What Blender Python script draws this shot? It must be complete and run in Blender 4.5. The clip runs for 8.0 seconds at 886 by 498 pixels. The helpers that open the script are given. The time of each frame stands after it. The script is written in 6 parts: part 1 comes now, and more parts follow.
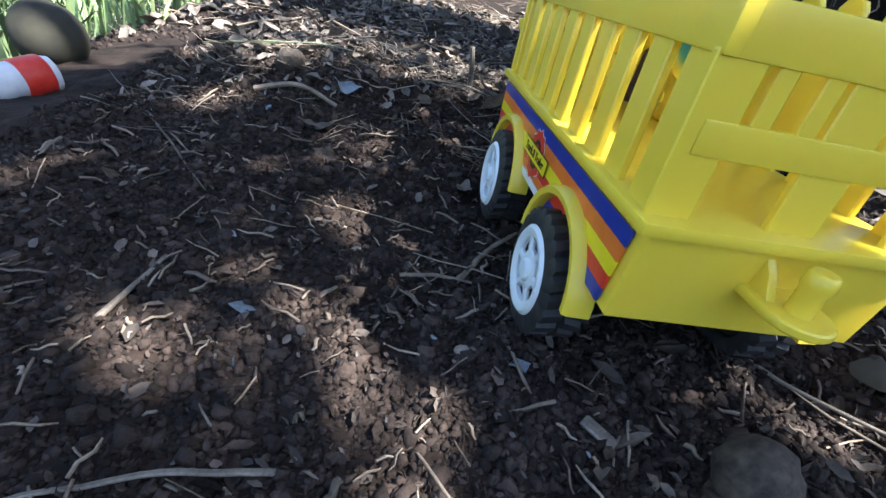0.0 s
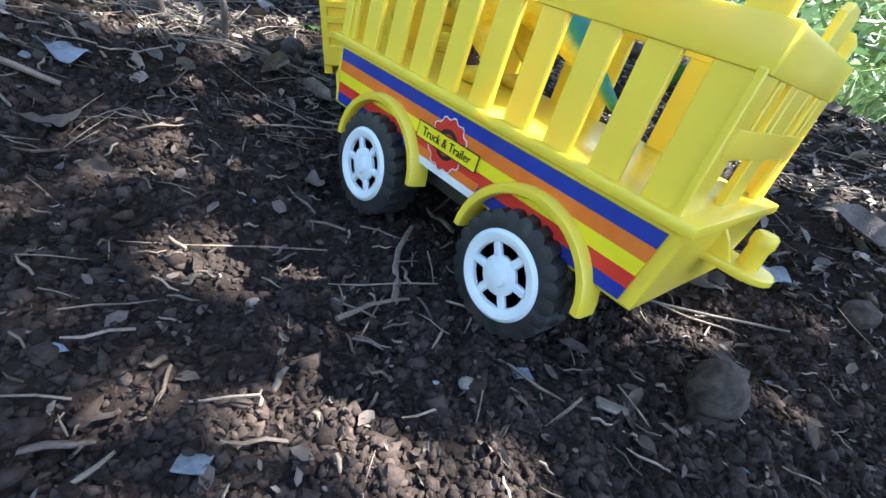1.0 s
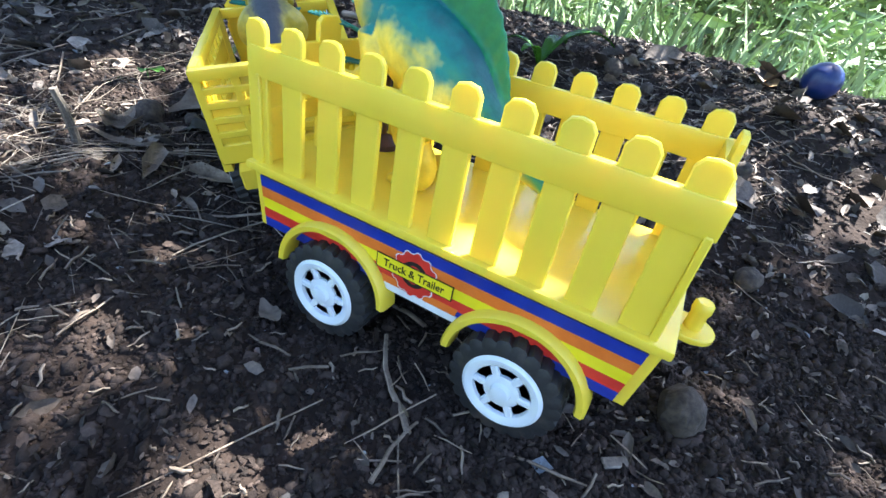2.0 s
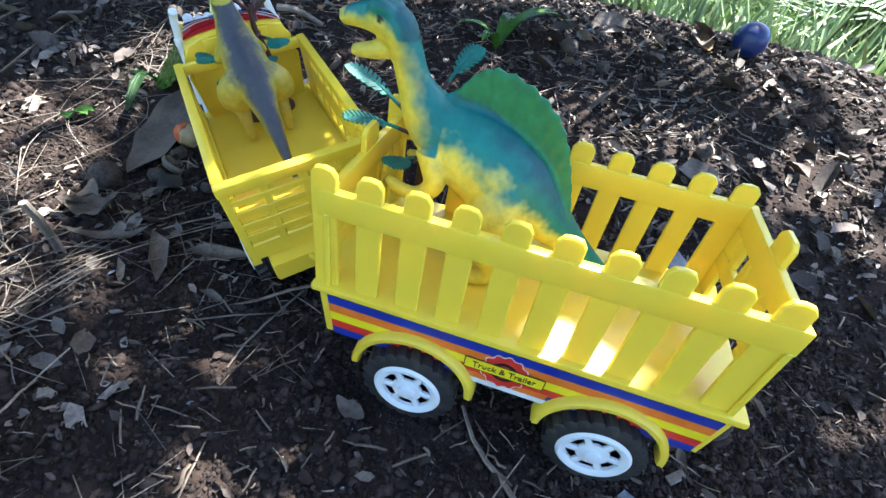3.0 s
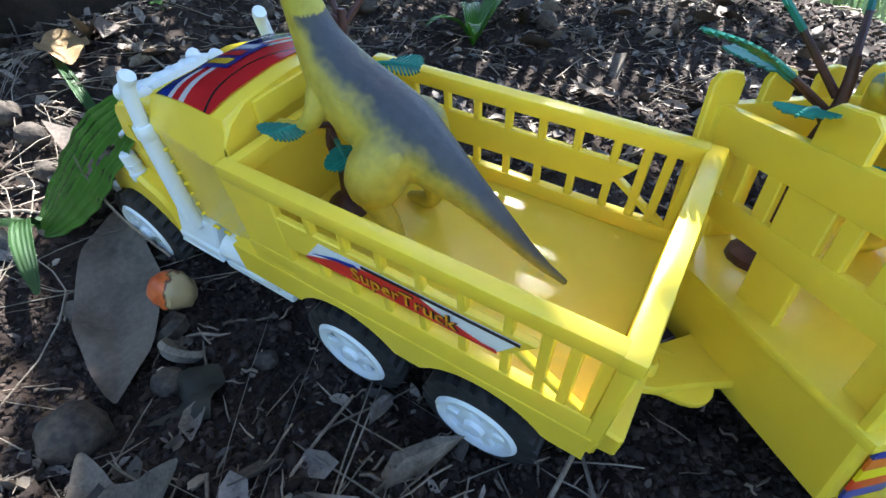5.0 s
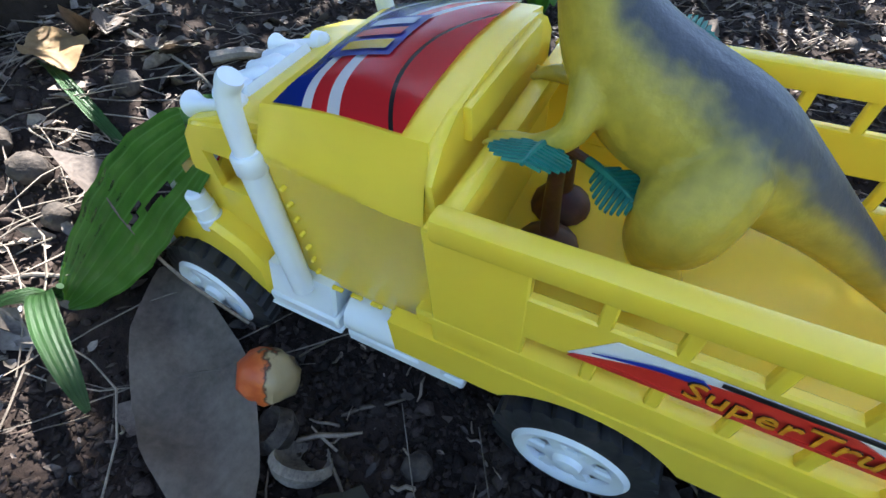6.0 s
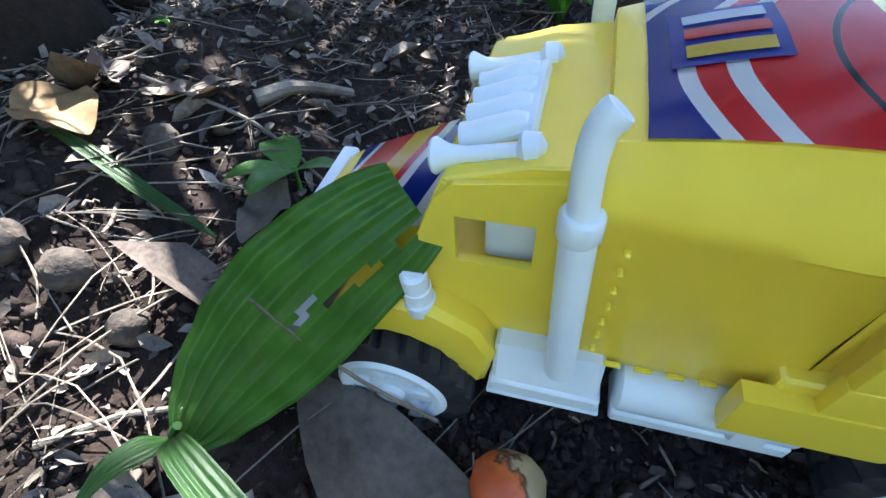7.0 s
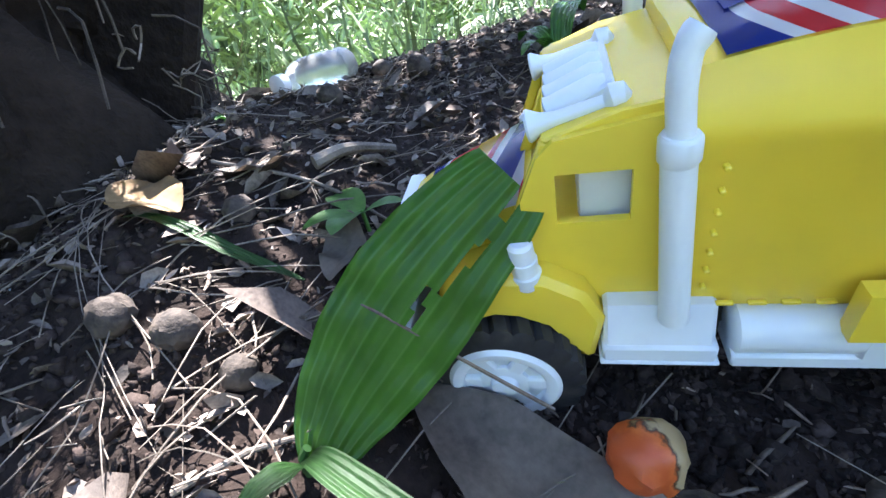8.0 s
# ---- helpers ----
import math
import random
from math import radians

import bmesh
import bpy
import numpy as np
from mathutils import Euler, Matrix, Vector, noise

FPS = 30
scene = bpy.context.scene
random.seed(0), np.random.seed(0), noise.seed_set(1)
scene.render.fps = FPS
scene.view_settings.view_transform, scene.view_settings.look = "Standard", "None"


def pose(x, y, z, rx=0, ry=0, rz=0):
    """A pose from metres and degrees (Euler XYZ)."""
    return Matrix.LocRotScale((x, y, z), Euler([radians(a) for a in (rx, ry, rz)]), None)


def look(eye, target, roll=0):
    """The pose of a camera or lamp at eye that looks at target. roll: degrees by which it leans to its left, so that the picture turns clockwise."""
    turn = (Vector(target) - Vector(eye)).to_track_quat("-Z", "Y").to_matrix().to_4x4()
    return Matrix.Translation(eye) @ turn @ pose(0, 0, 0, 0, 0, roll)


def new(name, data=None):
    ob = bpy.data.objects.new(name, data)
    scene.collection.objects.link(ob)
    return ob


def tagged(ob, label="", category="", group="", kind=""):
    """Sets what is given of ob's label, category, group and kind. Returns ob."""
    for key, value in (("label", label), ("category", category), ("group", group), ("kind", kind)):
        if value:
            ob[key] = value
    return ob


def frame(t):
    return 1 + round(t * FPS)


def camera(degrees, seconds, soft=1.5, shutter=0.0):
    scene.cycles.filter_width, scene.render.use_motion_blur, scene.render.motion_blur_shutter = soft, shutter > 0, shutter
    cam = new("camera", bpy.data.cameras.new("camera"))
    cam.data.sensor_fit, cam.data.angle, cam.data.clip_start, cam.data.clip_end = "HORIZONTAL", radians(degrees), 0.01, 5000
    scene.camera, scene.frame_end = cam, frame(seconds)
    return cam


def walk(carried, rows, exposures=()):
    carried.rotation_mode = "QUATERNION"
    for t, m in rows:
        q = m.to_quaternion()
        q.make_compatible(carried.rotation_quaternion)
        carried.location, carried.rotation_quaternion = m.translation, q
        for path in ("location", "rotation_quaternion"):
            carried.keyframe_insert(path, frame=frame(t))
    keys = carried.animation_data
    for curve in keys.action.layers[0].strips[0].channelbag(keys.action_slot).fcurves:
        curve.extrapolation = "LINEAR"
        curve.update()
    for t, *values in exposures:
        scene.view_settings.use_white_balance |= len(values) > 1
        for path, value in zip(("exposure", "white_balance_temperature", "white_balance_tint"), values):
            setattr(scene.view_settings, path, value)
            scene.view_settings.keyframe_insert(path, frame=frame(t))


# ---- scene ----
cam = camera(87.39, 8.0, shutter=0.0)
PATH = [
    (0, -0.0763, -0.1158, 0.1289, 58.72, -10.99, -3.73),
    (0.5, -0.1296, -0.0985, 0.1291, 57.65, -15.17, -13.51),
    (1, -0.1517, -0.0410, 0.1194, 60.33, -16.51, -40.68),
    (1.5, -0.1704, -0.0084, 0.1311, 66.64, -13.81, -53.06),
    (1.7, -0.1643, 0.0056, 0.1513, 62.86, -11.20, -56.50),
    (2.8, -0.1556, 0.0889, 0.2538, 50.36, -8.64, -67.16),
    (3, -0.1550, 0.1201, 0.2561, 50.06, -7.89, -73.30),
    (3.5, -0.1394, 0.1846, 0.2655, 50.25, -6.20, -85.37),
    (4, -0.1192, 0.2583, 0.2519, 51.64, -5.00, -93.29),
    (4.2, -0.0955, 0.2829, 0.2496, 49.05, -3.36, -97.13),
    (5.3, -0.0265, 0.3538, 0.1689, 56.07, 0.20, -103.44),
    (5.5, -0.0078, 0.3671, 0.1648, 54.63, 0.57, -104.67),
    (6, 0.0404, 0.4022, 0.1702, 53.71, 1.58, -106.61),
    (6.5, 0.0951, 0.4122, 0.1639, 50.14, 4.56, -109.73),
    (7, 0.1121, 0.4788, 0.1663, 54.61, 4.36, -118.66),
    (7.2, 0.1166, 0.5072, 0.1588, 61.77, 8.48, -124.06),
    (7.5, 0.1220, 0.5169, 0.1418, 63.16, 13.80, -127.04),
    (8, 0.1062, 0.5118, 0.1525, 63.57, 14.07, -121.73),
]
walk(cam, [(row[0], pose(*row[1:])) for row in PATH], [(0.0, 2.2, 5900, 10), (1.0, 2.75, 5900, 10), (1.5, 2.9, 5900, 10), (3.5, 2.65, 5900, 10), (5.5, 2.70, 5900, 9), (6.5, 2.56, 6050, 14), (7.0, 2.68, 5900, 11), (8.0, 2.95, 5900, 17)])

# ---- light ----
SUN_DIR = Vector((0.46, -0.22, 0.86)).normalized()
world = bpy.data.worlds.new("sky")
scene.world = world
world.use_nodes = True
sky = world.node_tree.nodes.new("ShaderNodeTexSky")
sky.sky_type = "NISHITA"
sky.sun_disc = False
sky.sun_elevation = math.asin(SUN_DIR.z)
sky.sun_rotation = math.atan2(SUN_DIR.x, SUN_DIR.y)
world.node_tree.nodes["Background"].inputs["Strength"].default_value = 0.085
world.node_tree.links.new(sky.outputs[0], world.node_tree.nodes["Background"].inputs["Color"])
sun_lamp = bpy.data.lights.new("sun", "SUN")
sun_lamp.energy, sun_lamp.angle, sun_lamp.color = 5.0, radians(0.53), (1.0, 0.95, 0.86)
sun = new("sun", sun_lamp)
sun.matrix_world = look(SUN_DIR * 20, (0, 0, 0))

# ---- materials ----
def mat(name, build):
    m = bpy.data.materials.new(name)
    m.use_nodes = True
    nt = m.node_tree
    build(nt, nt.nodes["Principled BSDF"])
    return m


def node(nt, kind, **kw):
    n = nt.nodes.new(kind)
    for k, val in kw.items():
        n.inputs[k].default_value = val
    return n


def ramp(nt, fac, stops, constant=False):
    r = nt.nodes.new("ShaderNodeValToRGB")
    r.color_ramp.interpolation = "CONSTANT" if constant else "LINEAR"
    while len(r.color_ramp.elements) < len(stops):
        r.color_ramp.elements.new(0.5)
    for e, (p, c) in zip(r.color_ramp.elements, stops):
        e.position, e.color = p, (*c, 1)
    nt.links.new(fac, r.inputs[0])
    return r.outputs[0]


def coords(nt, which="Object"):
    return nt.nodes.new("ShaderNodeTexCoord").outputs[which]


def noise_of(nt, scale, detail=4, vec=None, rough=0.55):
    n = node(nt, "ShaderNodeTexNoise", Scale=scale, Detail=detail, Roughness=rough)
    nt.links.new(vec if vec else coords(nt), n.inputs["Vector"])
    return n.outputs["Fac"]


def mix(nt, fac, a, b, kind="MIX"):
    m = nt.nodes.new("ShaderNodeMix")
    m.data_type, m.blend_type = "RGBA", kind
    for sock, val in ((m.inputs["Factor"], fac), (m.inputs["A"], a), (m.inputs["B"], b)):
        if isinstance(val, (int, float)):
            sock.default_value = val
        elif isinstance(val, tuple):
            sock.default_value = (*val, 1)
        else:
            nt.links.new(val, sock)
    return m.outputs["Result"]


def bump(nt, bs, height, strength, distance):
    b = node(nt, "ShaderNodeBump", Strength=strength, Distance=distance)
    nt.links.new(height, b.inputs["Height"])
    nt.links.new(b.outputs[0], bs.inputs["Normal"])


def two_tone(name, dark, light, scale, rough, fine=0, depth=0.0, spec=0.5, metal=0.0, trans=0.0, island=0.0, dust=0.0, lo=0.35, hi=0.65):
    """A surface that varies between two colours at one scale, with finer grain, relief and dust."""
    def build(nt, bs):
        f = noise_of(nt, scale)
        col = ramp(nt, f, [(lo, dark), (hi, light)])
        if fine:
            g = noise_of(nt, fine, 3)
            col = mix(nt, 0.35, col, ramp(nt, g, [(0.3, tuple(0.6 * c for c in dark)), (0.7, light)]))
            if depth:
                bump(nt, bs, g, 0.6, depth)
        if island:
            geo = nt.nodes.new("ShaderNodeNewGeometry")
            v = ramp(nt, geo.outputs["Random Per Island"], [(0, (1 - island,) * 3), (1, (1 + island,) * 3)])
            col = mix(nt, 1.0, col, v, "MULTIPLY")
        if dust:
            d = noise_of(nt, 60, 6)
            k = ramp(nt, d, [(0.52, (0, 0, 0)), (0.75, (dust,) * 3)])
            col = mix(nt, k, col, (0.16, 0.11, 0.075))
        nt.links.new(col, bs.inputs["Base Color"])
        bs.inputs["Roughness"].default_value = rough
        bs.inputs["Specular IOR Level"].default_value = spec
        bs.inputs["Metallic"].default_value = metal
        if trans:
            bs.inputs["Transmission Weight"].default_value = 0.0
            bs.inputs["Subsurface Weight"].default_value = trans
            bs.inputs["Subsurface Radius"].default_value = (0.006, 0.005, 0.001)
            bs.inputs["Subsurface Scale"].default_value = 1.0
    return mat(name, build)


YELLOW = two_tone("yellow_plastic", (0.86, 0.63, 0.048), (0.90, 0.675, 0.062), 14, 0.27, trans=0.25, dust=0.05)
WHITE = two_tone("white_plastic", (0.72, 0.78, 0.82), (0.82, 0.86, 0.88), 30, 0.35, dust=0.10)
TYRE = two_tone("black_rubber", (0.012, 0.012, 0.013), (0.03, 0.03, 0.032), 60, 0.6, 600, 0.0002, dust=0.35)
DARKIN = two_tone("dark_underside", (0.02, 0.018, 0.012), (0.04, 0.035, 0.02), 40, 0.8)
BLUE = two_tone("blue_print", (0.012, 0.03, 0.28), (0.02, 0.045, 0.36), 90, 0.3, dust=0.12)
ORANGE = two_tone("orange_print", (0.72, 0.16, 0.02), (0.82, 0.2, 0.03), 90, 0.3, dust=0.12)
LEMON = two_tone("lemon_print", (0.86, 0.70, 0.01), (0.9, 0.75, 0.02), 90, 0.3, dust=0.1)
RED = two_tone("red_print", (0.62, 0.03, 0.02), (0.72, 0.05, 0.03), 90, 0.3, dust=0.12)
PAPER = two_tone("white_print", (0.72, 0.74, 0.76), (0.82, 0.82, 0.82), 90, 0.3, dust=0.12)
BLACKP = two_tone("black_print", (0.015, 0.013, 0.012), (0.03, 0.025, 0.02), 90, 0.35)
GOLD = two_tone("gold_print", (0.7, 0.22, 0.01), (0.85, 0.4, 0.02), 300, 0.35)
SOIL = two_tone("soil", (0.011, 0.0077, 0.006), (0.040, 0.027, 0.021), 26, 0.95, 260, 0.003, spec=0.2)
CRUMB = two_tone("soil_crumbs", (0.012, 0.0085, 0.0068), (0.064, 0.045, 0.036), 60, 0.9, 700, 0.001, spec=0.25, island=0.6)
FLAKE = two_tone("leaf_litter", (0.030, 0.022, 0.017), (0.16, 0.125, 0.10), 40, 0.75, 500, 0.0006, spec=0.4, island=0.7)
PALELITTER = two_tone("pale_litter", (0.060, 0.046, 0.035), (0.29, 0.24, 0.195), 45, 0.7, 500, 0.0006, spec=0.4, island=0.7)
TWIG = two_tone("dead_twigs", (0.11, 0.075, 0.05), (0.34, 0.27, 0.2), 60, 0.8, 700, 0.0004, island=0.5)
FIBRE = two_tone("dry_fibre", (0.09, 0.07, 0.052), (0.31, 0.26, 0.205), 60, 0.85, 800, 0.0004, island=0.4)
BARK = two_tone("palm_bark", (0.006, 0.0045, 0.0035), (0.032, 0.023, 0.017), 9, 0.95, 90, 0.01, spec=0.2)
BARKFIBRE = two_tone("bark_fibre", (0.03, 0.024, 0.019), (0.15, 0.12, 0.095), 60, 0.9, 800, 0.0004, island=0.5)
NUT = two_tone("old_nut", (0.022, 0.016, 0.012), (0.10, 0.076, 0.056), 90, 0.85, 350, 0.0016)
DRYLEAF = two_tone("dry_leaf", (0.15, 0.12, 0.094), (0.33, 0.27, 0.215), 35, 0.7, 300, 0.0006)
TANLEAF = two_tone("tan_leaf", (0.32, 0.2, 0.09), (0.52, 0.36, 0.18), 35, 0.7, 300, 0.0006)
GRASS = two_tone("grass", (0.14, 0.23, 0.08), (0.40, 0.50, 0.22), 3, 0.6, 30, 0.0, trans=0.0, island=0.6)
FROND = two_tone("palm_frond", (0.03, 0.075, 0.015), (0.08, 0.17, 0.035), 4, 0.5, 40, 0.0, island=0.4)
HERB = two_tone("seedling_leaf", (0.06, 0.19, 0.03), (0.13, 0.32, 0.05), 40, 0.45, 300, 0.0003)
TEAL = two_tone("teal_plastic_leaf", (0.006, 0.13, 0.10), (0.02, 0.23, 0.17), 80, 0.5, 500, 0.0002)
STEM = two_tone("brown_plastic_stem", (0.04, 0.014, 0.014), (0.09, 0.03, 0.03), 80, 0.5, 500, 0.0002)
BALLBLUE = two_tone("blue_ball", (0.006, 0.02, 0.10), (0.012, 0.035, 0.16), 60, 0.35, dust=0.3)
SCRAP = two_tone("grey_scrap", (0.10, 0.115, 0.13), (0.26, 0.29, 0.32), 60, 0.6, 500, 0.0004)


def striped(name, base, vein, scale, axis, rough=0.35):
    """Leaf with lengthwise ribs."""
    def build(nt, bs):
        uv = coords(nt, "UV")
        sep = nt.nodes.new("ShaderNodeSeparateXYZ")
        nt.links.new(uv, sep.inputs[0])
        m = nt.nodes.new("ShaderNodeMath")
        m.operation = "MULTIPLY"
        m.inputs[1].default_value = scale
        nt.links.new(sep.outputs[axis], m.inputs[0])
        s = nt.nodes.new("ShaderNodeMath")
        s.operation = "SINE"
        nt.links.new(m.outputs[0], s.inputs[0])
        col = ramp(nt, s.outputs[0], [(0.0, base), (0.85, base), (1.0, vein)])
        n = noise_of(nt, 50, 4)
        col = mix(nt, 1.0, col, ramp(nt, n, [(0.3, (0.72, 0.74, 0.7)), (0.7, (1.15, 1.1, 1.0))]), "MULTIPLY")
        nt.links.new(col, bs.inputs["Base Color"])
        bs.inputs["Roughness"].default_value = rough
        bump(nt, bs, s.outputs[0], 0.35, 0.0012)
    return mat(name, build)


GREENLEAF = striped("ribbed_green_leaf", (0.09, 0.24, 0.032), (0.125, 0.30, 0.055), 44, 0, 0.22)
BLADE = striped("long_blade", (0.42, 0.46, 0.36), (0.55, 0.58, 0.48), 40, 0, 0.5)
GRASSLEAF = striped("green_blade", (0.035, 0.105, 0.024), (0.05, 0.14, 0.035), 30, 0, 0.5)


def swoosh(name, stops, along, across, bend, freq):
    """Printed sticker of curved bands; along and across weigh the object's axes."""
    def build(nt, bs):
        sep = nt.nodes.new("ShaderNodeSeparateXYZ")
        nt.links.new(coords(nt), sep.inputs[0])
        def m(op, a, b):
            n = nt.nodes.new("ShaderNodeMath")
            n.operation = op
            for i, q in enumerate((a, b)):
                if isinstance(q, (int, float)):
                    n.inputs[i].default_value = q
                else:
                    nt.links.new(q, n.inputs[i])
            return n.outputs[0]
        a = m("ADD", m("MULTIPLY", sep.outputs[0], along[0]), m("ADD", m("MULTIPLY", sep.outputs[1], along[1]), along[2]))
        c = m("ADD", m("MULTIPLY", sep.outputs[0], across[0]), m("ADD", m("MULTIPLY", sep.outputs[1], across[1]), across[2]))
        f = m("ADD", c, m("MULTIPLY", m("MULTIPLY", a, a), bend))
        col = ramp(nt, m("FRACT", m("MULTIPLY", f, freq), 0), stops, True)
        nt.links.new(col, bs.inputs["Base Color"])
        bs.inputs["Roughness"].default_value = 0.18
        bump(nt, bs, noise_of(nt, 90, 3), 0.15, 0.0006)
    return mat(name, build)


WHT, RD, BL, YL, BK = (0.8, 0.8, 0.8), (0.68, 0.03, 0.035), (0.012, 0.035, 0.27), (0.8, 0.5, 0.02), (0.03, 0.03, 0.03)
ROOFPRINT = swoosh("roof_print", [(0, RD), (0.16, BK), (0.175, RD), (0.34, WHT), (0.39, RD), (0.45, WHT), (0.49, BL), (0.66, WHT), (0.70, BL), (0.86, WHT), (0.95, RD)], (28, 0, -1.32), (4, 14, -2.35), 0.24, 0.9)
HOODPRINT = swoosh("hood_print", [(0, RD), (0.35, WHT), (0.42, BL), (0.62, WHT), (0.70, RD), (0.78, YL), (1.0, WHT)], (10, 20, -5.4), (6, 22, -5.2), 0.5, 0.9)


def clear(name, tint, rough):
    def build(nt, bs):
        bs.inputs["Base Color"].default_value = (*tint, 1)
        bs.inputs["Roughness"].default_value = rough
        bs.inputs["Transmission Weight"].default_value = 0.9
        bs.inputs["IOR"].default_value = 1.35
        bump(nt, bs, noise_of(nt, 40, 3), 0.15, 0.001)
    return mat(name, build)


PET = clear("cloudy_clear_plastic", (0.86, 0.92, 0.9), 0.25)


def figure_paint(name):
    """Toy figure paint, sprayed along the mesh: its own colour attribute."""
    def build(nt, bs):
        at = nt.nodes.new("ShaderNodeVertexColor")
        at.layer_name = "paint"
        n = noise_of(nt, 160, 5)
        col = mix(nt, 1.0, at.outputs[0], ramp(nt, n, [(0.3, (0.78, 0.8, 0.8)), (0.7, (1.12, 1.1, 1.05))]), "MULTIPLY")
        nt.links.new(col, bs.inputs["Base Color"])
        bs.inputs["Roughness"].default_value = 0.45
        bump(nt, bs, noise_of(nt, 420, 4), 0.5, 0.0006)
    return mat(name, build)


FIGPAINT = figure_paint("sprayed_figure_paint")


def fruit(name):
    def build(nt, bs):
        sep = nt.nodes.new("ShaderNodeSeparateXYZ")
        nt.links.new(coords(nt), sep.inputs[0])
        n = noise_of(nt, 120, 4)
        m = nt.nodes.new("ShaderNodeMath")
        m.operation = "MULTIPLY_ADD"
        m.inputs[1].default_value, m.inputs[2].default_value = 40.0, 0.25
        nt.links.new(sep.outputs[1], m.inputs[0])
        a = nt.nodes.new("ShaderNodeMath")
        a.operation = "ADD"
        nt.links.new(m.outputs[0], a.inputs[0])
        nt.links.new(n, a.inputs[1])
        col = ramp(nt, a.outputs[0], [(0.0, (0.30, 0.22, 0.11)), (0.66, (0.42, 0.31, 0.16)), (0.74, (0.05, 0.025, 0.015)), (0.82, (0.62, 0.14, 0.03)), (1.0, (0.5, 0.09, 0.02))])
        nt.links.new(col, bs.inputs["Base Color"])
        bs.inputs["Roughness"].default_value = 0.4
        bump(nt, bs, n, 0.5, 0.001)
    return mat(name, build)


FRUIT = fruit("orange_palm_fruit")

# ---- mesh tools ----
def thing(name, label, category, m=None, group="", kind=""):
    ob = new(name)
    ob.empty_display_size = 0.01
    ob.matrix_basis = m if m else Matrix()
    return tagged(ob, label, category, group, kind)


def mesh_of(bm, name, material, smooth=True, angle=40):
    bmesh.ops.recalc_face_normals(bm, faces=bm.faces)
    me = bpy.data.meshes.new(name)
    for f in bm.faces:
        f.smooth = smooth
    if smooth:
        lim = radians(angle)
        for e in bm.edges:
            if len(e.link_faces) == 2 and e.calc_face_angle(0) > lim:
                e.smooth = False
    bm.to_mesh(me)
    bm.free()
    me.materials.append(material)
    return me


def part(name, bm, material, parent, label="", m=None, smooth=True):
    ob = new(name, mesh_of(bm, name, material, smooth))
    ob.parent = parent
    if m:
        ob.matrix_basis = m
    return tagged(ob, label)


def share(name, src, parent, m, label=""):
    """Another piece on the mesh of src."""
    ob = new(name, src.data)
    ob.parent = parent
    ob.matrix_basis = m
    for c in src.children:
        share(c.name.split(".")[0], c, ob, c.matrix_basis.copy())
    return tagged(ob, label)


def solo(name, bm, material, label, category, m=None, group="", kind="", smooth=True):
    ob = new(name, mesh_of(bm, name, material, smooth))
    if m:
        ob.matrix_basis = m
    return tagged(ob, label, category, group, kind)


def box(bm, lo, hi, bev=0.0006, seg=1):
    lo, hi = Vector(lo), Vector(hi)
    r = bmesh.ops.create_cube(bm, size=1, matrix=Matrix.Translation((lo + hi) / 2) @ Matrix.Diagonal((*(hi - lo), 1)))
    if bev:
        edges = list({e for vert in r["verts"] for e in vert.link_edges})
        bmesh.ops.bevel(bm, geom=edges, offset=min(bev, 0.3 * min(hi - lo)), segments=seg, affect="EDGES", profile=0.6)
    return bm


def beam(bm, a, b, wide, thick, up=(0, 0, 1), bev=0.0005):
    """A bar from a to b."""
    a, b, up = Vector(a), Vector(b), Vector(up)
    d = (b - a).normalized()
    s = d.cross(up).normalized()
    t = s.cross(d)
    m = Matrix((s * wide, d * (b - a).length, t * thick)).transposed().to_4x4()
    m.translation = (a + b) / 2
    r = bmesh.ops.create_cube(bm, size=1, matrix=m)
    if bev:
        bmesh.ops.bevel(bm, geom=list({e for vert in r["verts"] for e in vert.link_edges}), offset=min(bev, 0.3 * min(wide, thick)), segments=1, affect="EDGES")
    return bm


def prism(bm, outline, place, a, b, bev=0.0):
    """An outline pushed from a to b; place(p, q, depth) gives the spot."""
    lo = [bm.verts.new(place(p, q, a)) for p, q in outline]
    hi = [bm.verts.new(place(p, q, b)) for p, q in outline]
    faces = [bm.faces.new(lo), bm.faces.new(hi[::-1])]
    n = len(outline)
    for i in range(n):
        faces.append(bm.faces.new((lo[i], lo[(i + 1) % n], hi[(i + 1) % n], hi[i])))
    if bev:
        bmesh.ops.bevel(bm, geom=list({e for f in faces[:2] for e in f.edges}), offset=bev, segments=1, affect="EDGES")
    return bm


side_of = lambda p, q, d: (d, p, q)
end_of = lambda p, q, d: (p, d, q)
flat_of = lambda p, q, d: (p, q, d)


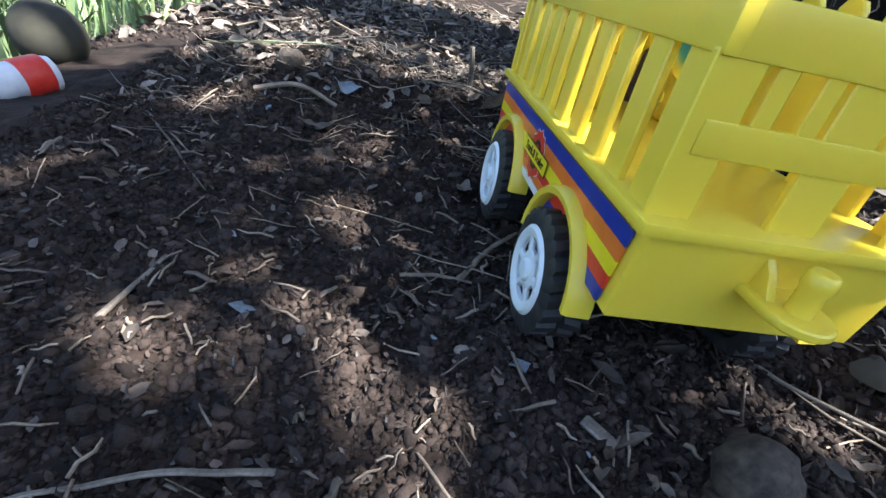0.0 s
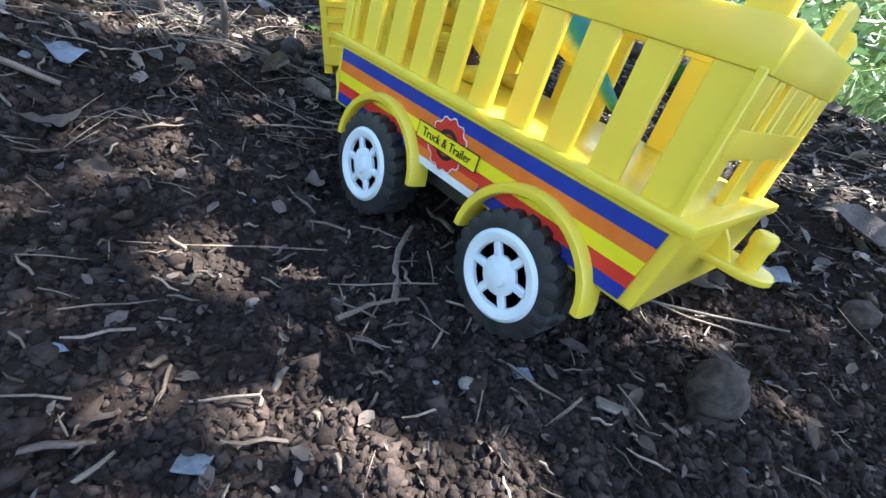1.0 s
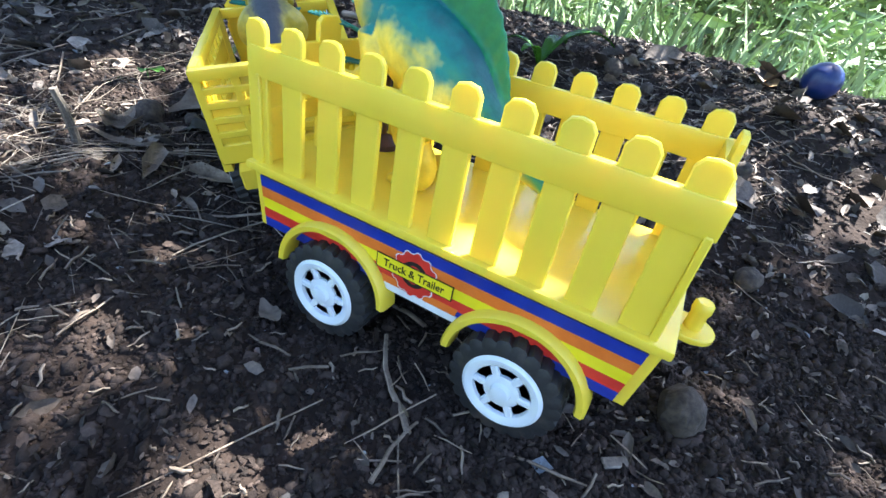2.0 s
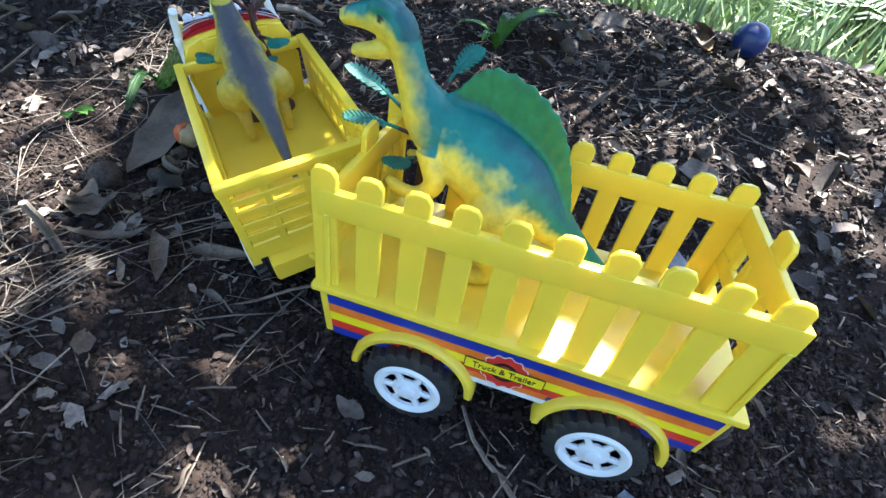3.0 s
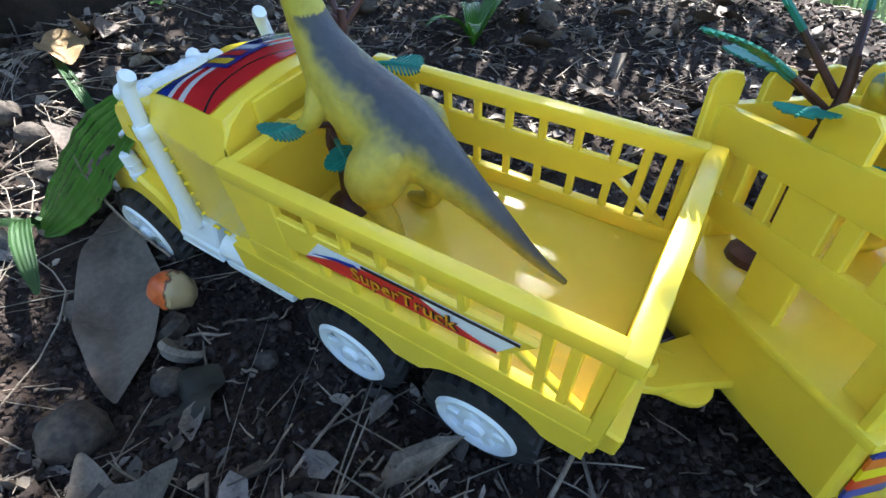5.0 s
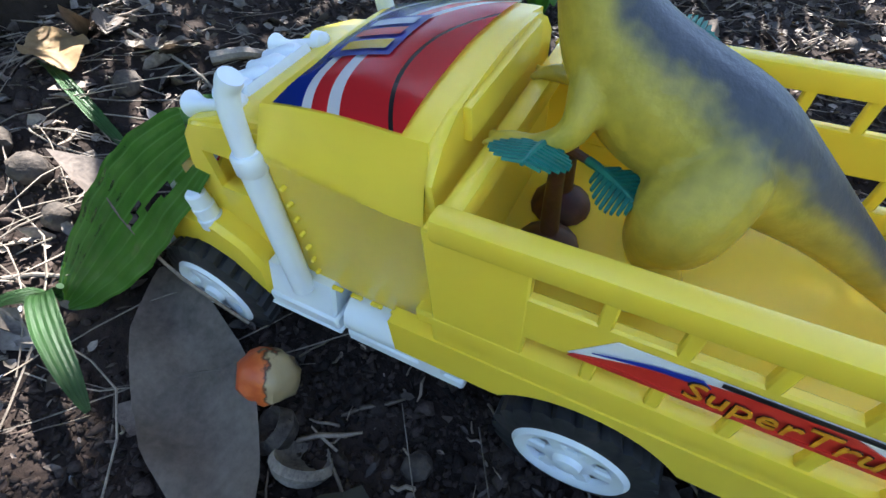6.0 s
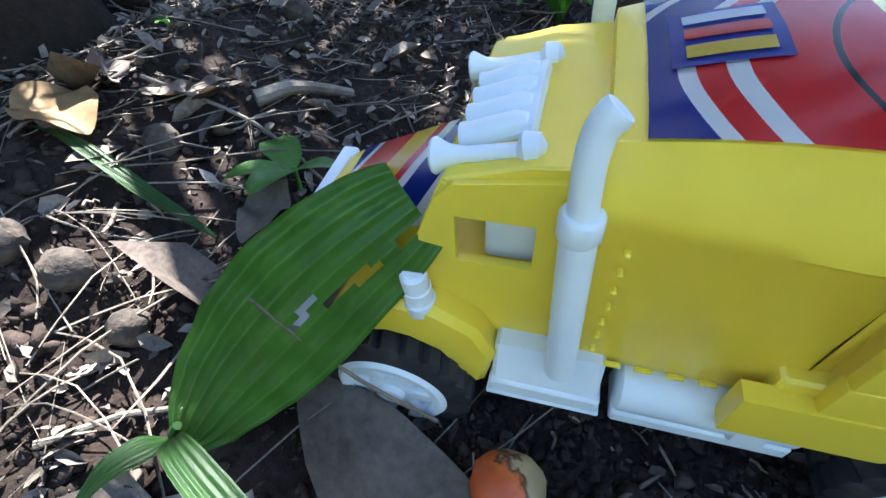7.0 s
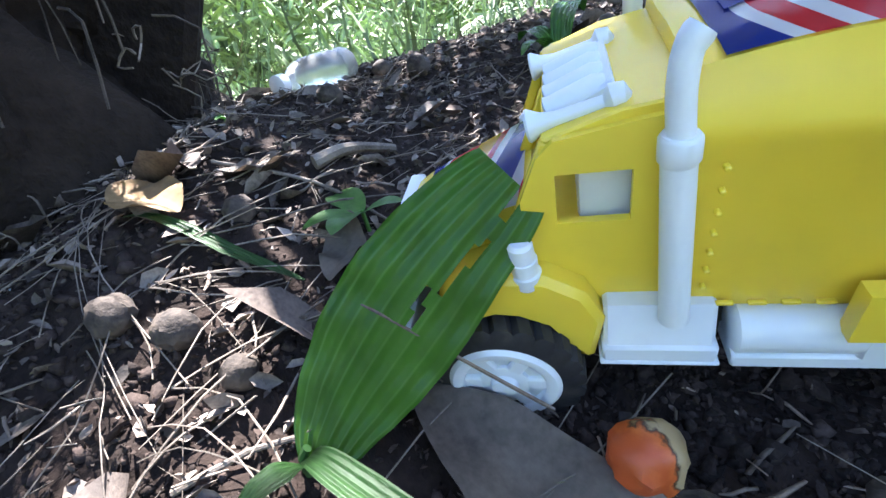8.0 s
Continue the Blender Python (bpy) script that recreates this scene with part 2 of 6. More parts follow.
def tube(bm, pts, radii, seg=10, squash=1.0, ends=True):
    """A tube along pts, its rings turned with the path."""
    pts = [Vector(p) for p in pts]
    if isinstance(radii, (int, float)):
        radii = [radii] * len(pts)
    radii = [float(q) for q in radii]
    rings, ref = [], None
    for i, p in enumerate(pts):
        d = (pts[min(i + 1, len(pts) - 1)] - pts[max(i - 1, 0)]).normalized()
        if ref is None:
            ref = d.cross(Vector((0.31, 0.2, 0.93)))
            if ref.length < 0.1:
                ref = d.cross(Vector((1, 0, 0)))
        ref = (ref - d * ref.dot(d)).normalized()
        o = d.cross(ref)
        rings.append([bm.verts.new(p + radii[i] * (math.cos(k) * ref + squash * math.sin(k) * o)) for k in (2 * math.pi * j / seg for j in range(seg))])
    for r0, r1 in zip(rings, rings[1:]):
        for j in range(seg):
            bm.faces.new((r0[j], r0[(j + 1) % seg], r1[(j + 1) % seg], r1[j]))
    if ends:
        bm.faces.new(rings[0][::-1])
        bm.faces.new(rings[-1])
    return bm


def smooth_path(pts, n):
    """n points on a smooth curve through pts (any number of values each)."""
    pts = np.array(pts, float)
    t = np.linspace(0, len(pts) - 1, n)
    out = []
    for q in t:
        i = min(int(q), len(pts) - 2)
        u = q - i
        p0, p1, p2, p3 = pts[max(i - 1, 0)], pts[i], pts[i + 1], pts[min(i + 2, len(pts) - 1)]
        out.append(0.5 * (2 * p1 + (p2 - p0) * u + (2 * p0 - 5 * p1 + 4 * p2 - p3) * u * u + (3 * p1 - p0 - 3 * p2 + p3) * u ** 3))
    return np.array(out)


def lathe(bm, profile, seg=28, axis="x"):
    """Rings of (along, radius) turned about an axis."""
    rings = []
    for a, r in profile:
        ring = []
        for j in range(seg):
            k = 2 * math.pi * j / seg
            c, s = r * math.cos(k), r * math.sin(k)
            ring.append(bm.verts.new((a, c, s) if axis == "x" else (c, a, s) if axis == "y" else (c, s, a)))
        rings.append(ring)
    for r0, r1 in zip(rings, rings[1:]):
        for j in range(seg):
            bm.faces.new((r0[j], r0[(j + 1) % seg], r1[(j + 1) % seg], r1[j]))
    if profile[0][1] > 1e-5:
        bm.faces.new(rings[0])
    if profile[-1][1] > 1e-5:
        bm.faces.new(rings[-1][::-1])
    return bm


def raw_mesh(name, verts, faces, material, smooth=False):
    me = bpy.data.meshes.new(name)
    me.from_pydata(verts.tolist() if hasattr(verts, "tolist") else verts, [], faces.tolist() if hasattr(faces, "tolist") else faces)
    me.materials.append(material)
    if smooth:
        me.polygons.foreach_set("use_smooth", [True] * len(me.polygons))
    me.update()
    return me


def lettering(words, size, material, name, parent, m, label="", squash=1.0):
    cu = bpy.data.curves.new(name, "FONT")
    cu.body, cu.size, cu.extrude, cu.align_x, cu.align_y = words, size, 0.00015, "CENTER", "CENTER"
    cu.resolution_u = 2
    tmp = bpy.data.objects.new(name, cu)
    scene.collection.objects.link(tmp)
    me = bpy.data.meshes.new_from_object(tmp.evaluated_get(bpy.context.evaluated_depsgraph_get()))
    bpy.data.objects.remove(tmp)
    me.materials.clear()
    me.materials.append(material)
    ob = new(name, me)
    ob.parent = parent
    ob.matrix_basis = m @ Matrix.Diagonal((squash, 1, 1, 1))
    return tagged(ob, label)

# ---- ground ----
def gz(x, y):
    """Height of the soil: a flat shelf under the toys, a bank rising to a crest, and lower land beyond."""
    up = lambda q, s: 0.5 * (q + math.sqrt(q * q + s * s))
    side = 1 / (1 + math.exp(-max(-40, min(40, (x - 0.18) / 0.05))))
    rise = 0.36 * up(x - 0.12, 0.10) - 0.013
    z = 0.148 - up(0.148 - rise, 0.03)
    z -= 0.42 * up(x - 0.68, 0.12) + 0.35 * up(-0.32 - y, 0.12) * side
    fwd = min(up(y - 0.42, 0.10), 0.6)
    z += 0.05 * fwd * (1 - side) - 0.05 * fwd * side
    z += 0.045 * math.exp(-((x + 0.12) ** 2 + (y - 0.42) ** 2) / 0.16 ** 2)
    z += 0.036 * math.exp(-((x - 0.40) ** 2 + (y - 0.50) ** 2) / 0.13 ** 2)
    z -= 0.45 * up(-0.38 - x, 0.08)
    return -0.45 + up(z + 0.45, 0.1)


def noise2(x, y, scale, seed):
    """Smooth value noise on arrays, -1 to 1."""
    rng = np.random.RandomState(seed)
    tab = rng.rand(256, 256) * 2 - 1
    x, y = np.asarray(x) / scale + 1000, np.asarray(y) / scale + 1000
    i, j = np.floor(x).astype(int), np.floor(y).astype(int)
    u, w = x - i, y - j
    u, w = u * u * (3 - 2 * u), w * w * (3 - 2 * w)
    g = lambda a, b: tab[a % 256, b % 256]
    return (g(i, j) * (1 - u) + g(i + 1, j) * u) * (1 - w) + (g(i, j + 1) * (1 - u) + g(i + 1, j + 1) * u) * w


GZ = np.vectorize(gz)


def soil_z(x, y):
    """Soil height with its lumps."""
    near = np.exp(-(((np.asarray(x) - 0.15) / 1.2) ** 2 + ((np.asarray(y) - 0.2) / 1.2) ** 2))
    return GZ(x, y) + near * (0.0055 * noise2(x, y, 0.06, 1) + 0.003 * noise2(x, y, 0.021, 2) + 0.0022 * noise2(x, y, 0.009, 3)) - 0.001


def axis_steps(lo, hi, step, far):
    """Coordinates: fine between lo and hi, growing towards far."""
    inner = list(np.arange(lo, hi, step))
    out, s, p = [], step, hi
    while p < far:
        out.append(p)
        s *= 1.22
        p += s
    left, s, p = [], step, lo - step
    while p > -far:
        left.append(p)
        s *= 1.22
        p -= s
    return np.array(left[::-1] + inner + out)


xs, ys = axis_steps(-0.36, 0.62, 0.0042, 60), axis_steps(-0.24, 0.72, 0.0042, 60)
gx, gy = np.meshgrid(xs, ys, indexing="ij")
gzz = soil_z(gx.ravel(), gy.ravel())
nx, ny = len(xs), len(ys)
idx = np.arange(nx * ny).reshape(nx, ny)
quads = np.stack([idx[:-1, :-1].ravel(), idx[1:, :-1].ravel(), idx[1:, 1:].ravel(), idx[:-1, 1:].ravel()], 1)
ground = new("ground", raw_mesh("ground", np.stack([gx.ravel(), gy.ravel(), gzz], 1), quads, SOIL, True))
tagged(ground, "dark brown crumbly soil bank under trees", "ground", kind="structure")


def scatter(n, seed, lo, hi, power=1.0):
    rng = np.random.RandomState(seed)
    x = lo[0] + (hi[0] - lo[0]) * rng.rand(n)
    y = lo[1] + (hi[1] - lo[1]) * rng.rand(n)
    return rng, x, y


def spin(rng, n):
    """n random turns as 3x3 matrices."""
    q = rng.randn(n, 4)
    q /= np.linalg.norm(q, axis=1)[:, None]
    w, a, b, c = q.T
    return np.stack([np.stack([1 - 2 * (b * b + c * c), 2 * (a * b - c * w), 2 * (a * c + b * w)], 1),
                     np.stack([2 * (a * b + c * w), 1 - 2 * (a * a + c * c), 2 * (b * c - a * w)], 1),
                     np.stack([2 * (a * c - b * w), 2 * (b * c + a * w), 1 - 2 * (a * a + b * b)], 1)], 1)


def many(name, shape, faces, turn, scale, place, material, label, category, smooth=False):
    """Many small pieces as one mesh of kind stuff."""
    shape, faces = np.array(shape, float), np.array(faces)
    n, k = len(place), len(shape)
    pts = np.einsum("nij,nkj->nki", turn, shape[None] * scale[:, None, :]) + place[:, None, :]
    f = (faces[None] + (np.arange(n) * k)[:, None, None]).reshape(-1, faces.shape[1])
    ob = new(name, raw_mesh(name, pts.reshape(-1, 3), f, material, smooth))
    return tagged(ob, label, category, kind="stuff")


def tilt(rng, n, lean):
    """Turns about z with a random lean from flat."""
    a = rng.rand(n) * 2 * np.pi
    b, c = rng.randn(n) * lean, rng.randn(n) * lean
    ca, sa, cb, sb, cc, sc = np.cos(a), np.sin(a), np.cos(b), np.sin(b), np.cos(c), np.sin(c)
    z0 = np.zeros(n)
    Z = np.stack([np.stack([ca, -sa, z0], 1), np.stack([sa, ca, z0], 1), np.stack([z0, z0, z0 + 1], 1)], 1)
    X = np.stack([np.stack([z0 + 1, z0, z0], 1), np.stack([z0, cb, -sb], 1), np.stack([z0, sb, cb], 1)], 1)
    Y = np.stack([np.stack([cc, z0, sc], 1), np.stack([z0, z0 + 1, z0], 1), np.stack([-sc, z0, cc], 1)], 1)
    return Z @ X @ Y


t_ = (1 + 5 ** 0.5) / 2
ICO = np.array([(-1, t_, 0), (1, t_, 0), (-1, -t_, 0), (1, -t_, 0), (0, -1, t_), (0, 1, t_), (0, -1, -t_), (0, 1, -t_), (t_, 0, -1), (t_, 0, 1), (-t_, 0, -1), (-t_, 0, 1)]) / 1.9
ICO = ICO * (1 + 0.42 * np.sin(np.arange(12) * 2.4))[:, None]
ICOF = [(0, 11, 5), (0, 5, 1), (0, 1, 7), (0, 7, 10), (0, 10, 11), (1, 5, 9), (5, 11, 4), (11, 10, 2), (10, 7, 6), (7, 1, 8), (3, 9, 4), (3, 4, 2), (3, 2, 6), (3, 6, 8), (3, 8, 9), (4, 9, 5), (2, 4, 11), (6, 2, 10), (8, 6, 7), (9, 8, 1)]


def crumbs(n, seed, lo, hi, size):
    rng, x, y = scatter(n, seed, lo, hi)
    s = np.minimum(size * np.exp(rng.randn(n) * 0.45), size * 1.7)
    z = soil_z(x, y) + 0.05 * s
    sc = s[:, None] * (0.6 + 0.7 * rng.rand(n, 3))
    many("soil_crumbs", ICO, ICOF, spin(rng, n), sc, np.stack([x, y, z], 1), CRUMB, "loose dark brown crumbs of soil", "soil", True)


crumbs(46000, 11, (-0.32, -0.16), (0.2, 0.55), 0.0011)
crumbs(22000, 12, (-0.3, -0.2), (0.6, 0.7), 0.0016)
crumbs(9000, 15, (0.25, -0.85), (0.95, -0.18), 0.0028)
crumbs(7000, 14, (0.55, -0.75), (1.0, 0.8), 0.004)
crumbs(6500, 16, (-0.3, -0.16), (0.2, 0.5), 0.0023)
crumbs(9000, 13, (-0.2, -0.16), (0.15, 0.06), 0.0014)

LEAFSHAPE = [(-0.5, 0, 0.0), (-0.22, 0.26, 0.06), (0.2, 0.22, 0.1), (0.55, 0.02, 0.02), (0.18, -0.26, 0.09), (-0.25, -0.2, 0.05), (0, 0, -0.04)]
LEAFF = [(0, 6, 1), (1, 6, 2), (2, 6, 3), (3, 6, 4), (4, 6, 5), (5, 6, 0)]


def flakes(n, seed, lo, hi, size, lean, material=None, label="dry brown flakes of leaf litter"):
    rng, x, y = scatter(n, seed, lo, hi)
    s = size * np.exp(rng.randn(n) * 0.5)
    sc = np.stack([s, s * (0.5 + 0.8 * rng.rand(n)), s * (0.4 + 2.2 * rng.rand(n))], 1)
    many("leaf_litter", LEAFSHAPE, LEAFF, tilt(rng, n, lean), sc, np.stack([x, y, soil_z(x, y) + 0.002 + 0.1 * s], 1), material or FLAKE, label, "leaf litter", True)


flakes(5600, 21, (-0.3, -0.2), (0.62, 0.7), 0.0034, 0.6)
flakes(1700, 22, (0.20, -0.2), (0.62, 0.7), 0.0074, 0.5, PALELITTER, "pale dry leaf litter on the bank")
flakes(2600, 41, (0.22, -0.25), (0.75, 0.7), 0.0052, 0.6, PALELITTER, "pale dry leaf litter on the bank")
flakes(1100, 23, (-0.3, 0.30), (0.1, 0.9), 0.009, 0.5, PALELITTER, "pale dry leaf litter on the bank")
flakes(3200, 27, (-0.6, 0.6), (0.6, 1.7), 0.013, 0.5, PALELITTER, "pale dry leaf litter on the bank")
crumbs(8000, 17, (-0.55, 0.55), (0.6, 1.3), 0.003)
flakes(2200, 28, (0.5, -0.75), (1.0, 0.8), 0.008, 0.5, PALELITTER, "pale dry leaf litter on the bank")
flakes(700, 24, (-0.1, -0.2), (0.25, 0.05), 0.0050, 0.5)
flakes(90, 25, (0.16, -0.2), (0.62, 0.7), 0.022, 0.35)
flakes(16000, 29, (-0.32, -0.2), (0.3, 0.6), 0.0027, 0.8, CRUMB, "dark crumbled humus in the soil")
flakes(1900, 30, (0.25, -0.85), (0.95, -0.18), 0.008, 0.5, PALELITTER, "pale dry leaf litter on the bank")
flakes(260, 26, (-0.3, -0.2), (0.6, 0.7), 0.0030, 0.6, SCRAP, "tiny pale grey scraps among the litter")

STICK = [(-0.5, 1, 0), (-0.5, -0.5, 0.87), (-0.5, -0.5, -0.87), (-0.15, 1.3, 1.2), (-0.15, -0.2, 2.0), (-0.15, -0.2, 0.3), (0.2, 1.2, -0.9), (0.2, -0.3, 0.0), (0.2, -0.3, -1.7), (0.5, 0.5, 0.4), (0.5, -0.3, 0.8), (0.5, -0.3, 0.0)]
STICKF = [(a + i, a + (i + 1) % 3, a + 3 + (i + 1) % 3, a + 3 + i) for a in (0, 3, 6) for i in range(3)]


def sticks(n, seed, lo, hi, length, thick, lean, material, label, cat):
    rng, x, y = scatter(n, seed, lo, hi)
    s = length * np.exp(rng.randn(n) * 0.5)
    th = thick * np.exp(rng.randn(n) * 0.35)
    many("twigs", STICK, STICKF, tilt(rng, n, lean), np.stack([s, th, th], 1), np.stack([x, y, soil_z(x, y) + 0.003 + 0.08 * s * abs(lean)], 1), material, label, cat, True)


sticks(260, 31, (-0.3, -0.2), (0.62, 0.7), 0.022, 0.0007, 0.2, TWIG, "thin broken brown twigs lying on soil", "twigs")
sticks(60, 32, (-0.3, -0.2), (0.62, 0.7), 0.04, 0.0008, 0.12, TWIG, "longer dead twigs lying on soil", "twigs")
sticks(1300, 33, (0.24, -0.1), (0.62, 0.7), 0.026, 0.00035, 0.25, FIBRE, "pale dry root fibres and grass stalks", "fibres")
sticks(500, 34, (-0.3, 0.22), (0.1, 0.9), 0.028, 0.0004, 0.25, FIBRE, "pale dry fibres on the soil", "fibres")
sticks(900, 35, (-0.28, -0.18), (0.2, 0.5), 0.009, 0.0006, 0.4, TWIG, "short chips of twig in the soil", "twigs")
sticks(260, 37, (0.25, -0.85), (0.95, -0.18), 0.035, 0.0008, 0.15, TWIG, "dead twigs lying on the soil crest", "twigs")
sticks(700, 36, (-0.7, 0.6), (0.5, 2.4), 0.08, 0.0012, 0.2, TWIG, "dead twigs and stalks on the soil", "twigs")

# ---- wheels of both toys ----
def wheel_parts(parent, m, radius, width, rim, spokes, outer, first=None):
    """A wheel on the x axis; outer is -1 or 1, the side that its rim faces."""
    if first:
        return share("wheel", first, parent, m)
    bm = bmesh.new()
    w = width / 2
    prof = [(-0.86, rim), (-1.0, rim * 1.06), (-0.97, radius * 0.88), (-0.84, radius), (-0.12, radius), (-0.06, radius * 0.95), (0.06, radius * 0.95), (0.12, radius), (0.84, radius), (0.97, radius * 0.88), (1.0, rim * 1.06), (0.86, rim)]
    rings = []
    for a, r in prof:
        ring = []
        for j in range(88):
            shift = 1 if a > 0 else 0
            k = 2 * math.pi * (j + 1.2 * abs(a)) / 88
            rr = r * (0.93 if r > radius * 0.87 and (j + 2 * shift) % 4 == 0 else 1.0)
            ring.append(bm.verts.new((a * w, rr * math.cos(k), rr * math.sin(k))))
        rings.append(ring)
    for r0, r1 in zip(rings, rings[1:]):
        for j in range(88):
            bm.faces.new((r0[j], r0[(j + 1) % 88], r1[(j + 1) % 88], r1[j]))
    for j in range(88):
        bm.faces.new((rings[-1][j], rings[-1][(j + 1) % 88], rings[0][(j + 1) % 88], rings[0][j]))
    tyre = part("wheel", bm, TYRE, parent, "black rubber wheel with white plastic rim", m)
    bm = bmesh.new()
    o = outer
    lathe(bm, [(o * w * 0.80, rim * 0.74), (o * w * 1.0, rim * 0.76), (o * w * 1.12, rim * 0.86), (o * w * 1.12, rim * 0.97), (o * w * 0.98, rim * 1.05), (o * w * 0.80, rim * 1.05), (o * w * 0.80, rim * 0.74)], 40)
    for i in range(spokes):
        a = 2 * math.pi * (i + 0.5) / spokes
        q = Matrix.Rotation(a, 4, "X") @ Matrix.Translation((o * w * 0.84, 0, rim * 0.52))
        r = bmesh.ops.create_cube(bm, size=1, matrix=q @ Matrix.Diagonal((w * 0.3, rim * (0.21 if radius > 0.0265 else 0.30), rim * 0.62, 1)))
        bmesh.ops.bevel(bm, geom=list({e for vv in r["verts"] for e in vv.link_edges}), offset=rim * 0.04, segments=1, affect="EDGES")
    lathe(bm, [(o * w * 0.5, rim * 0.47), (o * w * 0.95, rim * 0.47), (o * w * 1.0, rim * 0.42), (o * w * 1.0, rim * 0.27), (o * w * 1.2, rim * 0.23), (o * w * 1.25, rim * 0.12), (o * w * 1.25, 0.00001)], 24)
    part("rim", bm, WHITE, tyre, "pale white plastic rim with %d openings" % spokes)
    # dark disc put behind the rim so that its openings look shaded
    bm = bmesh.new()
    lathe(bm, [(-w * 0.5, rim * 0.98), (w * 0.5, rim * 0.98), (w * 0.5, 0.00001), (-w * 0.5, 0.00001), (-w * 0.5, rim * 0.98)], 24)
    part("hub_disc", bm, DARKIN, tyre)
    return tyre


# ---- toy trailer: x to its right, y ahead, z up ----
trailer = thing("toy_trailer", "yellow plastic toy livestock trailer with picket sides standing on soil", "toy trailer")
TW, TY0, TY1 = 0.0985, -0.005, 0.211
ZB, ZL, ZP = 0.0425, 0.0790, 0.1495

bm = bmesh.new()
prism(bm, [(TY0 + 0.004, ZB), (TY1 - 0.004, ZB), (TY1, ZL - 0.003), (TY0, ZL - 0.003)], side_of, 0.0012, TW - 0.0012, 0.0012)
part("body", bm, YELLOW, trailer)
bm = bmesh.new()
box(bm, (-0.0022, TY0 - 0.0022, ZL - 0.0032), (TW + 0.0022, TY1 + 0.0022, ZL + 0.0012), 0.0012, 2)
part("deck", bm, YELLOW, trailer)
bm = bmesh.new()
box(bm, (0.012, 0.02, ZB - 0.012), (TW - 0.012, TY1 - 0.02, ZB + 0.002))
part("chassis", bm, DARKIN, trailer)


def picket_mesh(width, height):
    bm = bmesh.new()
    pts = [(-width / 2, 0), (width / 2, 0), (width / 2, height - 0.004), (width * 0.32, height - 0.0008), (0, height), (-width * 0.32, height - 0.0008), (-width / 2, height - 0.004)]
    return prism(bm, pts, side_of, -0.0016, 0.0016, 0.0006)


first_picket = None
for sx in (0.0032, TW - 0.0032):
    for i in range(10):
        y = 0.2060 + (0.0090 - 0.2060) * i / 9
        m = pose(sx, y, ZL)
        if first_picket is None:
            first_picket = part("picket", picket_mesh(0.0125, ZP - ZL), YELLOW, trailer, "", m)
        else:
            share("picket", first_picket, trailer, m)
RZ0, RZ1 = ZP - 0.0255, ZP - 0.0115
for sx, nm in ((0.0032, "side_rail"), (TW - 0.0032, "side_rail")):
    bm = bmesh.new()
    box(bm, (sx - 0.0026, TY0 + 0.004, RZ0), (sx + 0.0026, TY1 - 0.002, RZ1), 0.0008, 2)
    part(nm, bm, YELLOW, trailer)
for ey, s in ((TY0 + 0.0065, -1), (TY1 - 0.0065, 1)):
    bm = bmesh.new()
    box(bm, (0.005, ey - 0.0022, RZ0), (TW - 0.005, ey + 0.0022, RZ1), 0.0008, 2)
    part("end_rail", bm, YELLOW, trailer)
    bm = bmesh.new()
    box(bm, (0.005, ey - 0.0020, ZL + 0.020), (TW - 0.005, ey + 0.0020, ZL + 0.030), 0.0008, 2)
    part("end_rail", bm, YELLOW, trailer)
    for k, wd in enumerate((0.015, 0.0060, 0.0060, 0.017, 0.0060, 0.0060, 0.015)):
        x = 0.0075 + (TW - 0.015) * k / 6
        bm = bmesh.new()
        top = ZP + 0.001 if k == 3 else RZ0 + 0.004
        low = ZL if k in (0, 3, 6) else ZL + 0.026
        prism(bm, [(x - wd / 2, low), (x + wd / 2, low), (x + wd / 2, top - 0.003), (x + wd * 0.3, top), (x - wd * 0.3, top), (x - wd / 2, top - 0.003)], end_of, ey - 0.0015, ey + 0.0015, 0.0005)
        part("end_picket", bm, YELLOW, trailer)

